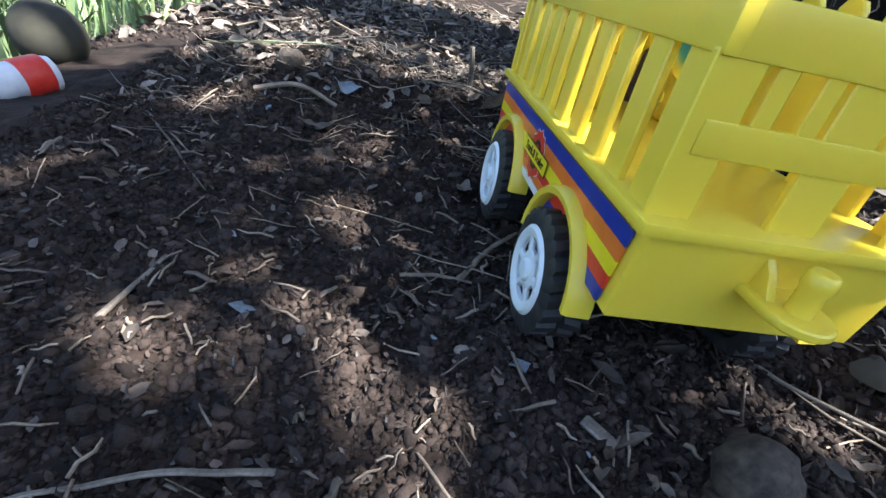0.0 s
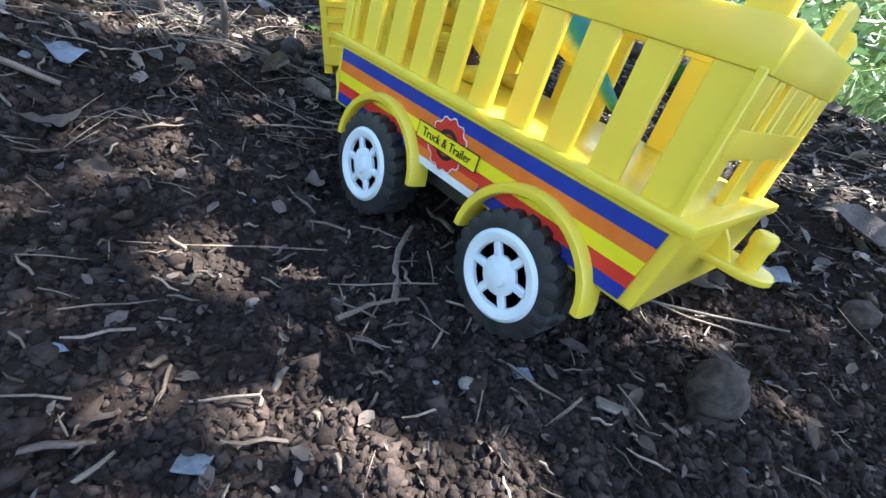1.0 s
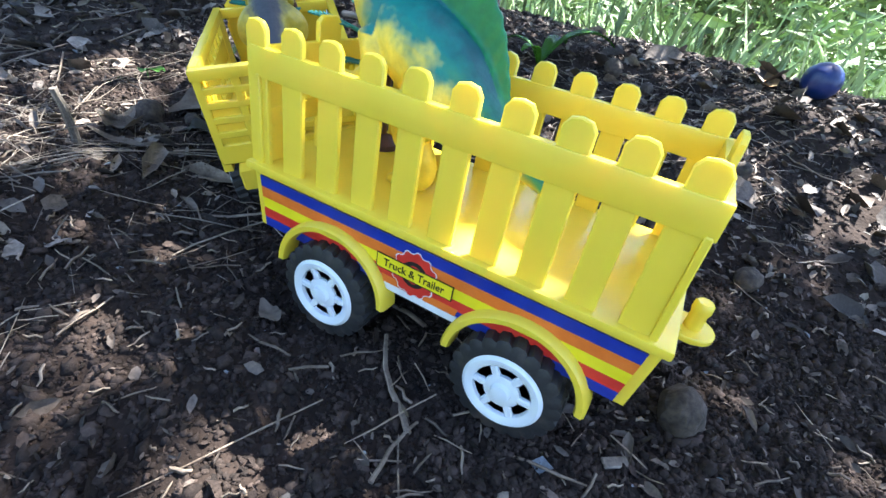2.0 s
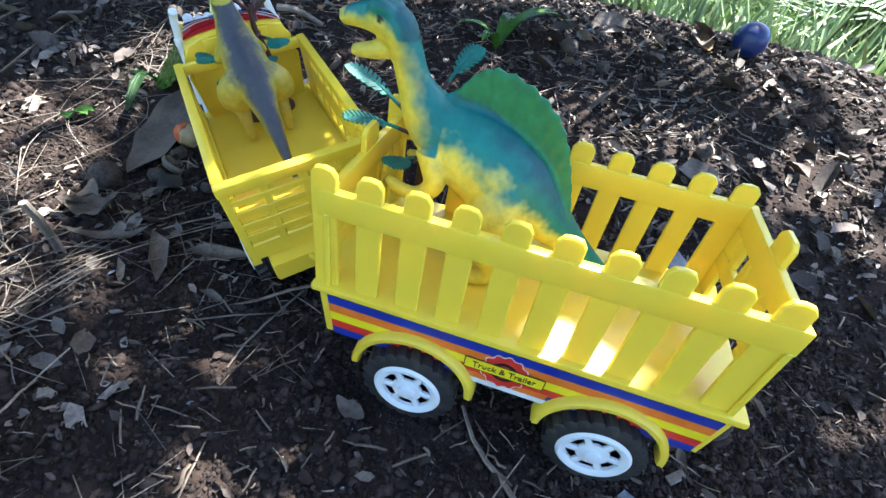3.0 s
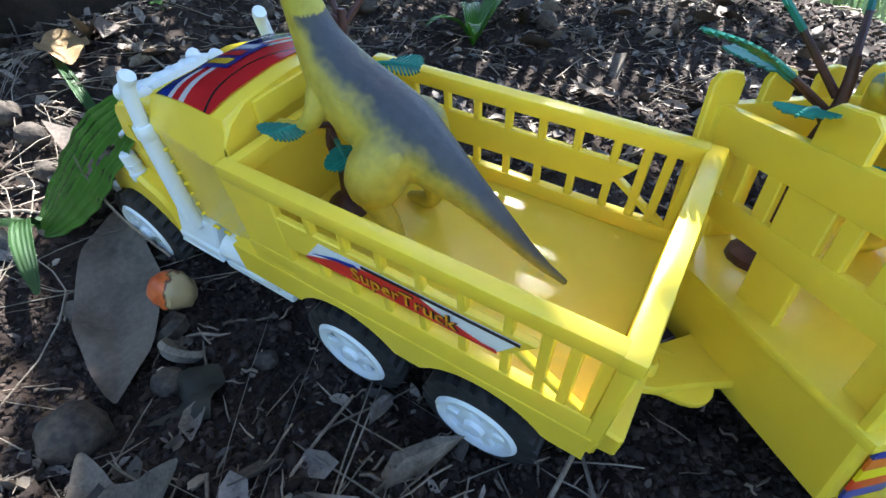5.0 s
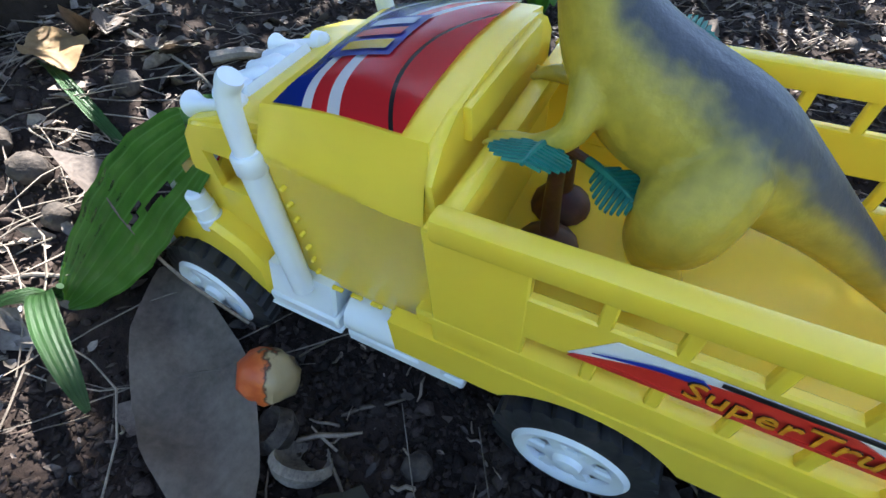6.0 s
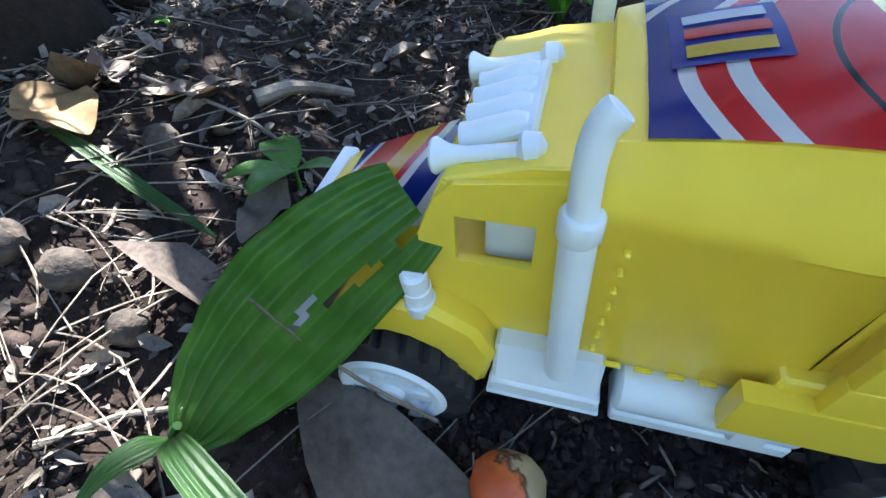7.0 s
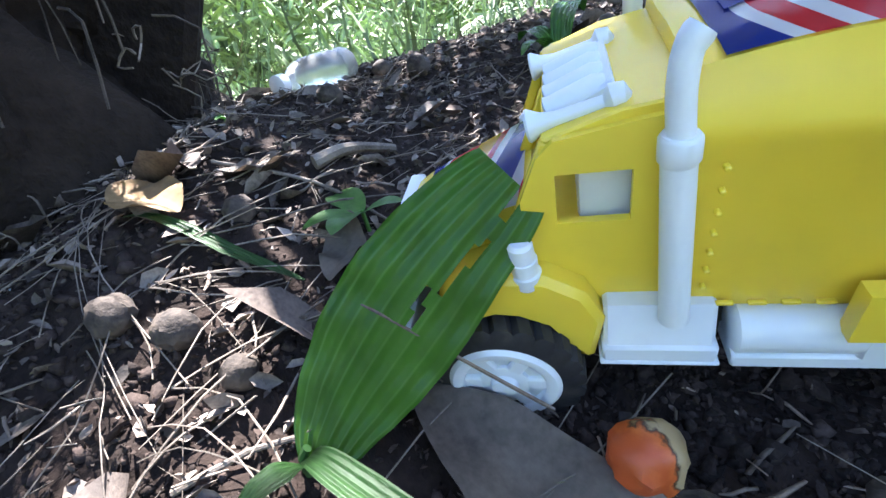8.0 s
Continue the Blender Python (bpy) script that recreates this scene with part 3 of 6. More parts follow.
# printed bands on both sides
BANDS = ((0.0736, 0.0676, BLUE), (0.0676, 0.0616, ORANGE), (0.0616, 0.0557, LEMON), (0.0557, 0.0501, RED), (0.0501, 0.0447, BLUE))
for sx, s in ((0, -1), (TW, 1)):
    x0 = sx + s * 0.0002
    for z1, z0, mt in BANDS:
        bm = bmesh.new()
        ins = lambda z: 0.004 * (0.0755 - z) / 0.033
        prism(bm, [(0.0 + ins(z0), z0), (0.205 - ins(z0), z0), (0.205 - ins(z1), z1), (0.0 + ins(z1), z1)], side_of, x0 - 0.0010 * s, x0)
        part("printed_band", bm, mt, trailer, "", None, False)
    for z1, z0, mt in ((0.0510, 0.0468, ORANGE), (0.0468, 0.0430, PAPER)):
        bm = bmesh.new()
        prism(bm, [(0.080, z0), (0.121, z0), (0.123, z1), (0.079, z1)], side_of, x0, x0 + s * 0.0002)
        part("printed_band", bm, mt, trailer, "", None, False)
    # round gear badge with a banner
    c = Vector((x0 + s * 0.0003, 0.1045, 0.0585))
    for rad, mt, up, cog in ((0.0130, PAPER, 0.0, 1), (0.0124, RED, 0.0001, 1), (0.0072, BLACKP, 0.0002, 0), (0.0050, RED, 0.0003, 0)):
        bm = bmesh.new()
        n = 48
        ring = [(c.y + rad * (1 - 0.10 * cog * ((j // 2) % 2)) * math.cos(2 * math.pi * j / n), c.z + rad * (1 - 0.10 * cog * ((j // 2) % 2)) * math.sin(2 * math.pi * j / n)) for j in range(n)]
        prism(bm, ring, side_of, c.x + s * up, c.x + s * (up + 0.0001))
        part("badge", bm, mt, trailer, "", None, False)
    slope = 0.10
    for hw, hh, mt, up in ((0.0215, 0.0042, BLACKP, 0.0004), (0.0209, 0.0036, LEMON, 0.0005)):
        bm = bmesh.new()
        prism(bm, [(c.y + a * hw, c.z + b * hh) for a, b in ((-1, -1), (1, -1), (1, 1), (-1, 1))], side_of, c.x + s * up, c.x + s * (up + 0.0001))
        part("badge_banner", bm, mt, trailer, "", None, False)
    lettering("Truck & Trailer", 0.0060, BLACKP, "badge_lettering", trailer, pose(c.x + s * 0.0008, c.y, c.z, 90, 0, 90 * s), "black lettering", 0.90)

# wheels and mudguards
HUBS, HZ, WR = (0.0468, 0.1525), 0.0265, 0.0275
tw_first = {}
for sx, s in ((0.0012, -1), (TW - 0.0012, 1)):
    for hy in HUBS:
        m = pose(sx, hy, HZ)
        tw_first[s] = wheel_parts(trailer, m, WR, 0.0205, 0.0188, 6, s, tw_first.get(s)) if s not in tw_first else wheel_parts(trailer, m, WR, 0.0205, 0.0188, 6, s, tw_first[s])
        bm = bmesh.new()
        n = 22
        prof = []
        for j in range(n + 1):
            a = math.radians(2 + 176 * j / n)
            prof.append((math.cos(a), math.sin(a)))
        rows = []
        for cx, sz in prof:
            row = []
            for r, x in ((0.0295, 0.004), (0.0295, -0.0045), (0.0303, -0.0062), (0.0330, -0.0066), (0.0342, -0.0048), (0.0346, 0.004)):
                row.append(bm.verts.new((sx + (x if s < 0 else -x), hy + r * cx * 1.06, HZ + 0.0035 + r * sz)))
            rows.append(row)
        for r0, r1 in zip(rows, rows[1:]):
            for k in range(5):
                bm.faces.new((r0[k], r0[k + 1], r1[k + 1], r1[k]))
            bm.faces.new((r0[5], r0[0], r1[0], r1[5]))
        bm.faces.new(rows[0])
        bm.faces.new(rows[-1])
        part("mudguard", bm, YELLOW, trailer)
for hy in HUBS:
    bm = bmesh.new()
    tube(bm, [(0.0, hy, HZ), (TW, hy, HZ)], 0.003, 10)
    part("axle", bm, DARKIN, trailer)

# rear towing tongue with its pin
bm = bmesh.new()
out = [(-0.012, 0), (0.012, 0)] + [(0.0115 * math.cos(a), -0.021 + 0.0115 * math.sin(a)) for a in np.linspace(0, -math.pi, 12)]
prism(bm, [(0.0500 + a * 0.9, TY0 + 0.004 + b * 0.80) for a, b in out], flat_of, 0.0600, 0.0632, 0.0006)
part("towing_tongue", bm, YELLOW, trailer)
bm = bmesh.new()
lathe(bm, [(0.0625, 0.0040), (0.071, 0.0039), (0.073, 0.0046), (0.0765, 0.0044), (0.0775, 0.0035)], 16, "z")
bm.transform(pose(0.0500, -0.0165, 0))
part("towing_pin", bm, YELLOW, trailer)
bm = bmesh.new()
prism(bm, [(TY0 + 0.002, 0.0625), (TY0 - 0.008, 0.0625), (TY0 - 0.003, 0.070), (TY0 + 0.002, 0.0755)], side_of, 0.0425, 0.0455, 0.0005)
part("gusset", bm, YELLOW, trailer)
# front drawbar reaching the truck
bm = bmesh.new()
out = [(-0.013, -0.004), (0.013, -0.004), (0.010, 0.012)] + [(0.0095 * math.cos(a), 0.026 + 0.0095 * math.sin(a)) for a in np.linspace(0, math.pi, 12)] + [(-0.010, 0.012)]
prism(bm, [(0.054 + a, TY1 + b) for a, b in out], flat_of, 0.0480, 0.0520, 0.0006)
part("drawbar", bm, YELLOW, trailer)
bm = bmesh.new()
lathe(bm, [(0.050, 0.0046), (0.0565, 0.0044), (0.0575, 0.0036)], 14, "z")
bm.transform(pose(0.054, TY1 + 0.026, 0))
part("drawbar_pin", bm, YELLOW, trailer)

# ---- toy truck: x to its right, y ahead, z up from its rear left corner ----
truck = thing("toy_truck", "yellow plastic toy animal truck with open slatted box and white fittings", "toy truck", pose(0.0399, 0.2679, -0.0012, 4.75, -12.72, -45.04))
KW, KC = 0.0942, 0.0471
bm = bmesh.new()
box(bm, (0.004, 0.002, 0.056), (KW - 0.004, 0.158, 0.0655), 0.001)
part("box_floor", bm, YELLOW, truck)
bm = bmesh.new()
box(bm, (0.016, 0.004, 0.030), (KW - 0.016, 0.275, 0.049), 0.001)
part("chassis", bm, DARKIN, truck)


def side_wall(x0, s):
    """Open side of the box; s is -1 on the left and 1 on the right."""
    a, b = (x0, x0 + 0.0045) if s < 0 else (x0 - 0.0045, x0)
    bm = bmesh.new()
    box(bm, (a - 0.0008, 0.002, 0.1055), (b + 0.0008, 0.147, 0.1125), 0.0014, 2)
    part("top_rail", bm, YELLOW, truck)
    bm = bmesh.new()
    box(bm, (a, 0.002, 0.0590), (b, 0.150, 0.0725), 0.0010, 2)
    part("bottom_rail", bm, YELLOW, truck)
    bm = bmesh.new()
    prism(bm, [(0.022, 0.0960), (0.032, 0.0830), (0.125, 0.0800), (0.125, 0.0965)], side_of, a + 0.0008, b - 0.0008, 0.0006)
    part("side_panel", bm, YELLOW, truck)
    for y in np.arange(0.032, 0.122, 0.0152):
        for z0, z1 in ((0.0950, 0.1075), (0.0700, 0.0850)):
            bm = bmesh.new()
            box(bm, (a + 0.0008, y - 0.0016, z0), (b - 0.0008, y + 0.0016, z1), 0.0005)
            part("slat", bm, YELLOW, truck)
    for y in (0.0045, 0.0125, 0.0205):
        bm = bmesh.new()
        box(bm, (a + 0.0006, y - 0.0018, 0.0675), (b - 0.0006, y + 0.0018, 0.1070), 0.0005)
        part("post", bm, YELLOW, truck)
    bm = bmesh.new()
    box(bm, (a + 0.0005, 0.1240, 0.0625), (b - 0.0005, 0.1495, 0.1075), 0.0006)
    part("front_panel", bm, YELLOW, truck)
    bm = bmesh.new()
    beam(bm, ((a + b) / 2, 0.004, 0.070), ((a + b) / 2, 0.032, 0.090), 0.003, 0.003, (1, 0, 0))
    part("brace", bm, YELLOW, truck)
    # skirt with the two rear wheel arches
    low = []
    for y in np.linspace(0.0, 0.165, 56):
        z = 0.0440
        for hy in (0.0397, 0.1037):
            d = abs(y - hy)
            if d < 0.0325:
                z = max(z, 0.0235 + 1.02 * math.sqrt(0.0325 ** 2 - d * d))
        low.append((y, min(z, 0.0570)))
    bm = bmesh.new()
    prism(bm, low + [(0.165, 0.0610), (0.0, 0.0610)], side_of, a - 0.0006, b + 0.0006, 0.0)
    part("skirt", bm, YELLOW, truck)


side_wall(0.0, -1)
side_wall(KW, 1)

# sticker with lettering on the left and right panels
for x0, s in ((0.0006, -1), (KW - 0.0006, 1)):
    base = lambda pts, mt, up: part("sticker", prism(bmesh.new(), pts, side_of, x0 + s * up, x0 + s * (up + 0.00025)), mt, truck, "", None, False)
    base([(0.0342, 0.0838), (0.1134, 0.0826), (0.1045, 0.0936), (0.0273, 0.0939)], PAPER, 0.0000)
    base([(0.0400, 0.0846), (0.1118, 0.0834), (0.1000, 0.0878), (0.0930, 0.0905), (0.0800, 0.0922), (0.0640, 0.0926), (0.0560, 0.0890)], RED, 0.0003)
    base([(0.0342, 0.0836), (0.1134, 0.0824), (0.1122, 0.0838), (0.0348, 0.0850)], RED, 0.0006)
    base([(0.0273, 0.0930), (0.0850, 0.0928), (0.0850, 0.0940), (0.0273, 0.0942)], BLACKP, 0.0006)
    base([(0.0860, 0.0906), (0.0960, 0.0898), (0.1085, 0.0868), (0.0970, 0.0908), (0.0880, 0.0924)], BLUE, 0.0006)
    lettering("SuperTruck", 0.0092, BLACKP, "sticker_lettering", truck, pose(x0 + s * 0.0010, 0.0690, 0.0880, 90, 0, 90 * s), "dark outline of lettering", 0.98)
    lettering("SuperTruck", 0.0088, GOLD, "sticker_lettering", truck, pose(x0 + s * 0.0014, 0.0692, 0.0883, 90, 0, 90 * s), "red and gold lettering", 1.0)

# tailgate
bm = bmesh.new()
box(bm, (-0.0008, -0.0035, 0.1050), (KW + 0.0008, 0.0035, 0.1120), 0.0014, 2)
part("gate_rail", bm, YELLOW, truck)
bm = bmesh.new()
box(bm, (0, -0.0025, 0.0500), (KW, 0.0030, 0.0640), 0.001)
part("gate_rail", bm, YELLOW, truck)
bm = bmesh.new()
box(bm, (0.004, -0.0008, 0.0625), (KW * 0.60, 0.0020, 0.0900), 0.0006)
part("gate_panel", bm, YELLOW, truck)
for k, z in enumerate((0.0705, 0.0800, 0.0895, 0.0985)):
    bm = bmesh.new()
    box(bm, (0.004, -0.0028, z - 0.0021), (KW - 0.004, 0.0012, z + 0.0021), 0.0005)
    part("gate_slat", bm, YELLOW, truck)
for x in (0.0025, 0.024, 0.047, 0.070, KW - 0.0025):
    bm = bmesh.new()
    box(bm, (x - 0.0025, -0.0026, 0.0600), (x + 0.0025, 0.0026, 0.1070), 0.0006)
    part("gate_post", bm, YELLOW, truck)
bm = bmesh.new()
prism(bm, [(-0.010, 0.0340), (0.003, 0.0320), (0.003, 0.0510), (-0.010, 0.0480)], side_of, 0.010, KW - 0.006, 0.0012)
part("rear_bumper", bm, YELLOW, truck)
bm = bmesh.new()
out = [(-0.010, 0.004), (0.010, 0.004)] + [(0.009 * math.cos(a), -0.016 + 0.009 * math.sin(a)) for a in np.linspace(0, -math.pi, 10)]
prism(bm, [(KC + p, -0.008 + q) for p, q in out], flat_of, 0.0400, 0.0435, 0.0006)
part("towing_tongue", bm, YELLOW, truck)
bm = bmesh.new()
box(bm, (0.0040, 0.1410, 0.1045), (KW - 0.0040, 0.1462, 0.1120), 0.0014, 2)
part("front_rail", bm, YELLOW, truck)
bm = bmesh.new()
box(bm, (0.0085, 0.1475, 0.0470), (KW - 0.0085, 0.1600, 0.1046), 0.0012, 2)
part("cab_back_wall", bm, YELLOW, truck)

# sleeper cabin with its raised roof
def roof_z(y):
    q = (y - 0.1605) / 0.046
    return 0.1250 - 0.0020 * q - 0.0077 * q * q


def ring_at(y):
    t, full = roof_z(y), max(0.0, min(1.0, (y - 0.1605) / 0.046))
    half = [(0.0370 - 0.001 * full, 0.0470), (0.0390 - 0.002 * full, 0.0530), (0.0392 - 0.003 * full, 0.0985), (0.0410 - 0.004 * full, 0.1010), (0.0405 - 0.004 * full, 0.1045), (0.0370 - 0.004 * full, 0.1120 - 0.002 * full)]
    top = [(0.0350 - 0.005 * full, 0.1125 + 0.66 * (t - 0.1125)), (0.0250 - 0.003 * full, 0.1125 + 0.85 * (t - 0.1125)), (0.0120, t - 0.0006), (0.0, t)]
    side = half + top
    return [(KC - a, z) for a, z in side] + [(KC + a, z) for a, z in side[-2::-1]]


bm = bmesh.new()
rows = [[bm.verts.new((x, y, z)) for x, z in ring_at(y)] for y in np.linspace(0.1500, 0.2060, 16)]
for r0, r1 in zip(rows, rows[1:]):
    for k in range(len(r0)):
        bm.faces.new((r0[k], r0[(k + 1) % len(r0)], r1[(k + 1) % len(r0)], r1[k]))
bm.faces.new(rows[0])
bm.faces.new(rows[-1][::-1])
bmesh.ops.bevel(bm, geom=[e for e in bm.edges if e.verts[0].co.y < 0.1501 and e.verts[1].co.y < 0.1501], offset=0.0022, segments=3, affect="EDGES")
sleeper = part("sleeper_cabin", bm, YELLOW, truck)
bm = bmesh.new()
box(bm, (0.0240, 0.1478, 0.1140), (0.0700, 0.1506, 0.1230), 0.0012, 2)
part("rear_window_panel", bm, YELLOW, truck)
# printed roof sheet
bm = bmesh.new()
rows = []
for y in np.linspace(0.1585, 0.2000, 22):
    ring = ring_at(y)[6:13]
    fine = smooth_path([(x, z) for x, z in ring], 26)
    rows.append([bm.verts.new((x, y, z + 0.0007)) for x, z in fine])
for r0, r1 in zip(rows, rows[1:]):
    for k in range(len(r0) - 1):
        bm.faces.new((r0[k], r0[k + 1], r1[k + 1], r1[k]))
bmesh.ops.solidify(bm, geom=bm.faces[:], thickness=0.0005)
roof_sticker = part("roof_sticker", bm, ROOFPRINT, truck, "glossy red, white and blue printed sticker")


def roof_patch(corners, material, name, lift):
    """A small printed patch that follows the roof."""
    bm = bmesh.new()
    n = 8
    a, b, c, d = [Vector(q) for q in corners]
    grid = []
    for i in range(n + 1):
        row = []
        for j in range(n + 1):
            p = (a * (1 - i / n) + b * i / n) * (1 - j / n) + (d * (1 - i / n) + c * i / n) * j / n
            ring = ring_at(p.y)[6:13]
            row.append(bm.verts.new((p.x, p.y, float(np.interp(p.x, [q[0] for q in ring], [q[1] for q in ring])) + lift)))
        grid.append(row)
    for r0, r1 in zip(grid, grid[1:]):
        for k in range(n):
            bm.faces.new((r0[k], r0[k + 1], r1[k + 1], r1[k]))
    bmesh.ops.solidify(bm, geom=bm.faces[:], thickness=0.0003)
    return part(name, bm, material, roof_sticker)


roof_patch(((0.036, 0.176), (0.036, 0.196), (0.060, 0.196), (0.060, 0.176)), BLUE, "emblem", 0.0012)
for k in range(3):
    roof_patch(((0.0385 + 0.0072 * k, 0.1785), (0.0385 + 0.0072 * k, 0.1935), (0.0432 + 0.0072 * k, 0.1935), (0.0432 + 0.0072 * k, 0.1785)), (YELLOW, RED, WHITE)[k], "emblem_bar", 0.0016)
for x0, s in ((0.0079, -1), (KW - 0.0079, 1)):
    rv = None
    for k in range(7):
        m = pose(x0, 0.1985, 0.057 + 0.0063 * k)
        if rv is None:
            bm = bmesh.new()
            lathe(bm, [(-s * 0.001, 0.0008), (s * 0.0006, 0.0008), (s * 0.0010, 0.0004)], 8)
            rv = part("rivet", bm, YELLOW, truck, "", m)
        else:
            share("rivet", rv, truck, m)
    for k in range(4):
        bm = bmesh.new()
        box(bm, (x0 - 0.0008, 0.166 + 0.008 * k, 0.0500), (x0 + 0.0008, 0.1705 + 0.008 * k, 0.0512), 0.0003)
        part("rib", bm, YELLOW, truck)

# driver's cab with open side windows
for x0, x1 in ((0.0125, 0.0152), (KW - 0.0152, KW - 0.0125)):
    bm = bmesh.new()
    cols = [(0.2030, 0.1080), (0.2171, 0.1062), (0.2357, 0.1030), (0.2400, 0.0985), (0.2450, 0.0860)]
    grid = [[[bm.verts.new((x, y, z)) for z in (0.0480, 0.0783, min(0.0936, top - 0.002), top)] for y, top in cols] for x in (x0, x1)]
    for g, q in ((grid[0], 1), (grid[1], -1)):
        for a in range(4):
            for b in range(3):
                if (a, b) != (1, 1):
                    bm.faces.new((g[a][b], g[a + 1][b], g[a + 1][b + 1], g[a][b + 1])[::q])
    rim = [(a, 0) for a in range(5)] + [(4, b) for b in (1, 2, 3)] + [(a, 3) for a in (3, 2, 1, 0)] + [(0, 2), (0, 1)]
    for loop in (rim, [(1, 1), (1, 2), (2, 2), (2, 1)]):
        for (a, b), (c, d) in zip(loop, loop[1:] + loop[:1]):
            bm.faces.new((grid[0][a][b], grid[0][c][d], grid[1][c][d], grid[1][a][b]))
    part("cab_side", bm, YELLOW, truck, "", None, False)
# pale block just behind the side windows, added to make them look bright
bm = bmesh.new()
box(bm, (0.0190, 0.2160, 0.0735), (KW - 0.0190, 0.2300, 0.0985), 0.002, 2)
part("seat", bm, WHITE, truck, "cream white block behind the cab windows, standing in for brightness")
bm = bmesh.new()
prism(bm, [(0.2030, 0.1060), (0.2200, 0.1050), (0.2370, 0.1005), (0.2385, 0.1025), (0.2200, 0.1085), (0.2030, 0.1105)], side_of, 0.0145, KW - 0.0145, 0.0006)
part("cab_roof", bm, YELLOW, truck)
bm = bmesh.new()
box(bm, (0.0166, 0.2050, 0.0480), (KW - 0.0166, 0.2420, 0.0740), 0.001)
part("cab_floor", bm, YELLOW, truck)
for x in (0.0158, KC, KW - 0.0158):
    bm = bmesh.new()
    beam(bm, (x, 0.2375, 0.1015), (x, 0.2460, 0.0800), 0.0032, 0.0028, (1, 0, 0))
    part("windscreen_pillar", bm, YELLOW, truck)
bm = bmesh.new()
rows = []
for y, h, w in ((0.2430, 0.0830, 0.0290), (0.2550, 0.0785, 0.0265), (0.2700, 0.0725, 0.0245), (0.2840, 0.0665, 0.0232), (0.2905, 0.0625, 0.0225)):
    rows.append([bm.verts.new((KC + a * w, y, z)) for a, z in ((-1, 0.044), (-1, h - 0.008), (-0.94, h - 0.003), (-0.8, h - 0.0006), (0, h), (0.8, h - 0.0006), (0.94, h - 0.003), (1, h - 0.008), (1, 0.044))])
for r0, r1 in zip(rows, rows[1:]):
    for k in range(len(r0) - 1):
        bm.faces.new((r0[k], r0[k + 1], r1[k + 1], r1[k]))
    bm.faces.new((r0[-1], r0[0], r1[0], r1[-1]))
bm.faces.new(rows[0])
bm.faces.new(rows[-1][::-1])
part("bonnet", bm, YELLOW, truck)
bm = bmesh.new()
rows = []
for y, h, w in ((0.2450, 0.0826, 0.0268), (0.2550, 0.0789, 0.0252), (0.2700, 0.0729, 0.0233), (0.2820, 0.0678, 0.0222)):
    rows.append([bm.verts.new((KC + a * w, y, h + dz)) for a, dz in ((-1.03, -0.0068), (-0.955, -0.0022), (-0.8, 0.0), (0, 0.0006), (0.8, 0.0), (0.955, -0.0022), (1.03, -0.0068))])
for r0, r1 in zip(rows, rows[1:]):
    for k in range(len(r0) - 1):
        bm.faces.new((r0[k], r0[k + 1], r1[k + 1], r1[k]))
bmesh.ops.solidify(bm, geom=bm.faces[:], thickness=0.0005)
part("bonnet_sticker", bm, HOODPRINT, truck, "glossy red, white and blue printed sticker")
bm = bmesh.new()
box(bm, (KC - 0.0245, 0.2885, 0.0360), (KC + 0.0245, 0.2950, 0.0625), 0.0014, 2)
for k in range(9):
    box(bm, (KC - 0.021 + 0.0052 * k - 0.001, 0.2940, 0.040), (KC - 0.021 + 0.0052 * k + 0.001, 0.2962, 0.059), 0.0004)
part("grille", bm, WHITE, truck, "white plastic radiator grille")
bm = bmesh.new()
box(bm, (0.006, 0.2880, 0.0240), (KW - 0.006, 0.2965, 0.0370), 0.002, 2)
part("front_bumper", bm, WHITE, truck, "white plastic bumper")
FEN = [(0.2265, 0.0292), (0.2305, 0.0290), (0.2325, 0.0390), (0.2380, 0.0475), (0.2480, 0.0525), (0.2560, 0.0535), (0.2660, 0.0500), (0.2715, 0.0440), (0.2735, 0.0380), (0.2760, 0.0390), (0.2760, 0.0490), (0.2690, 0.0600), (0.2560, 0.0660), (0.2400, 0.0650), (0.2290, 0.0580), (0.2235, 0.0470)]
for a, b in ((0.0040, 0.0240), (KW - 0.0240, KW - 0.0040)):
    bm = bmesh.new()
    prism(bm, FEN, side_of, a, b, 0.0022)
    part("front_mudguard", bm, YELLOW, truck)

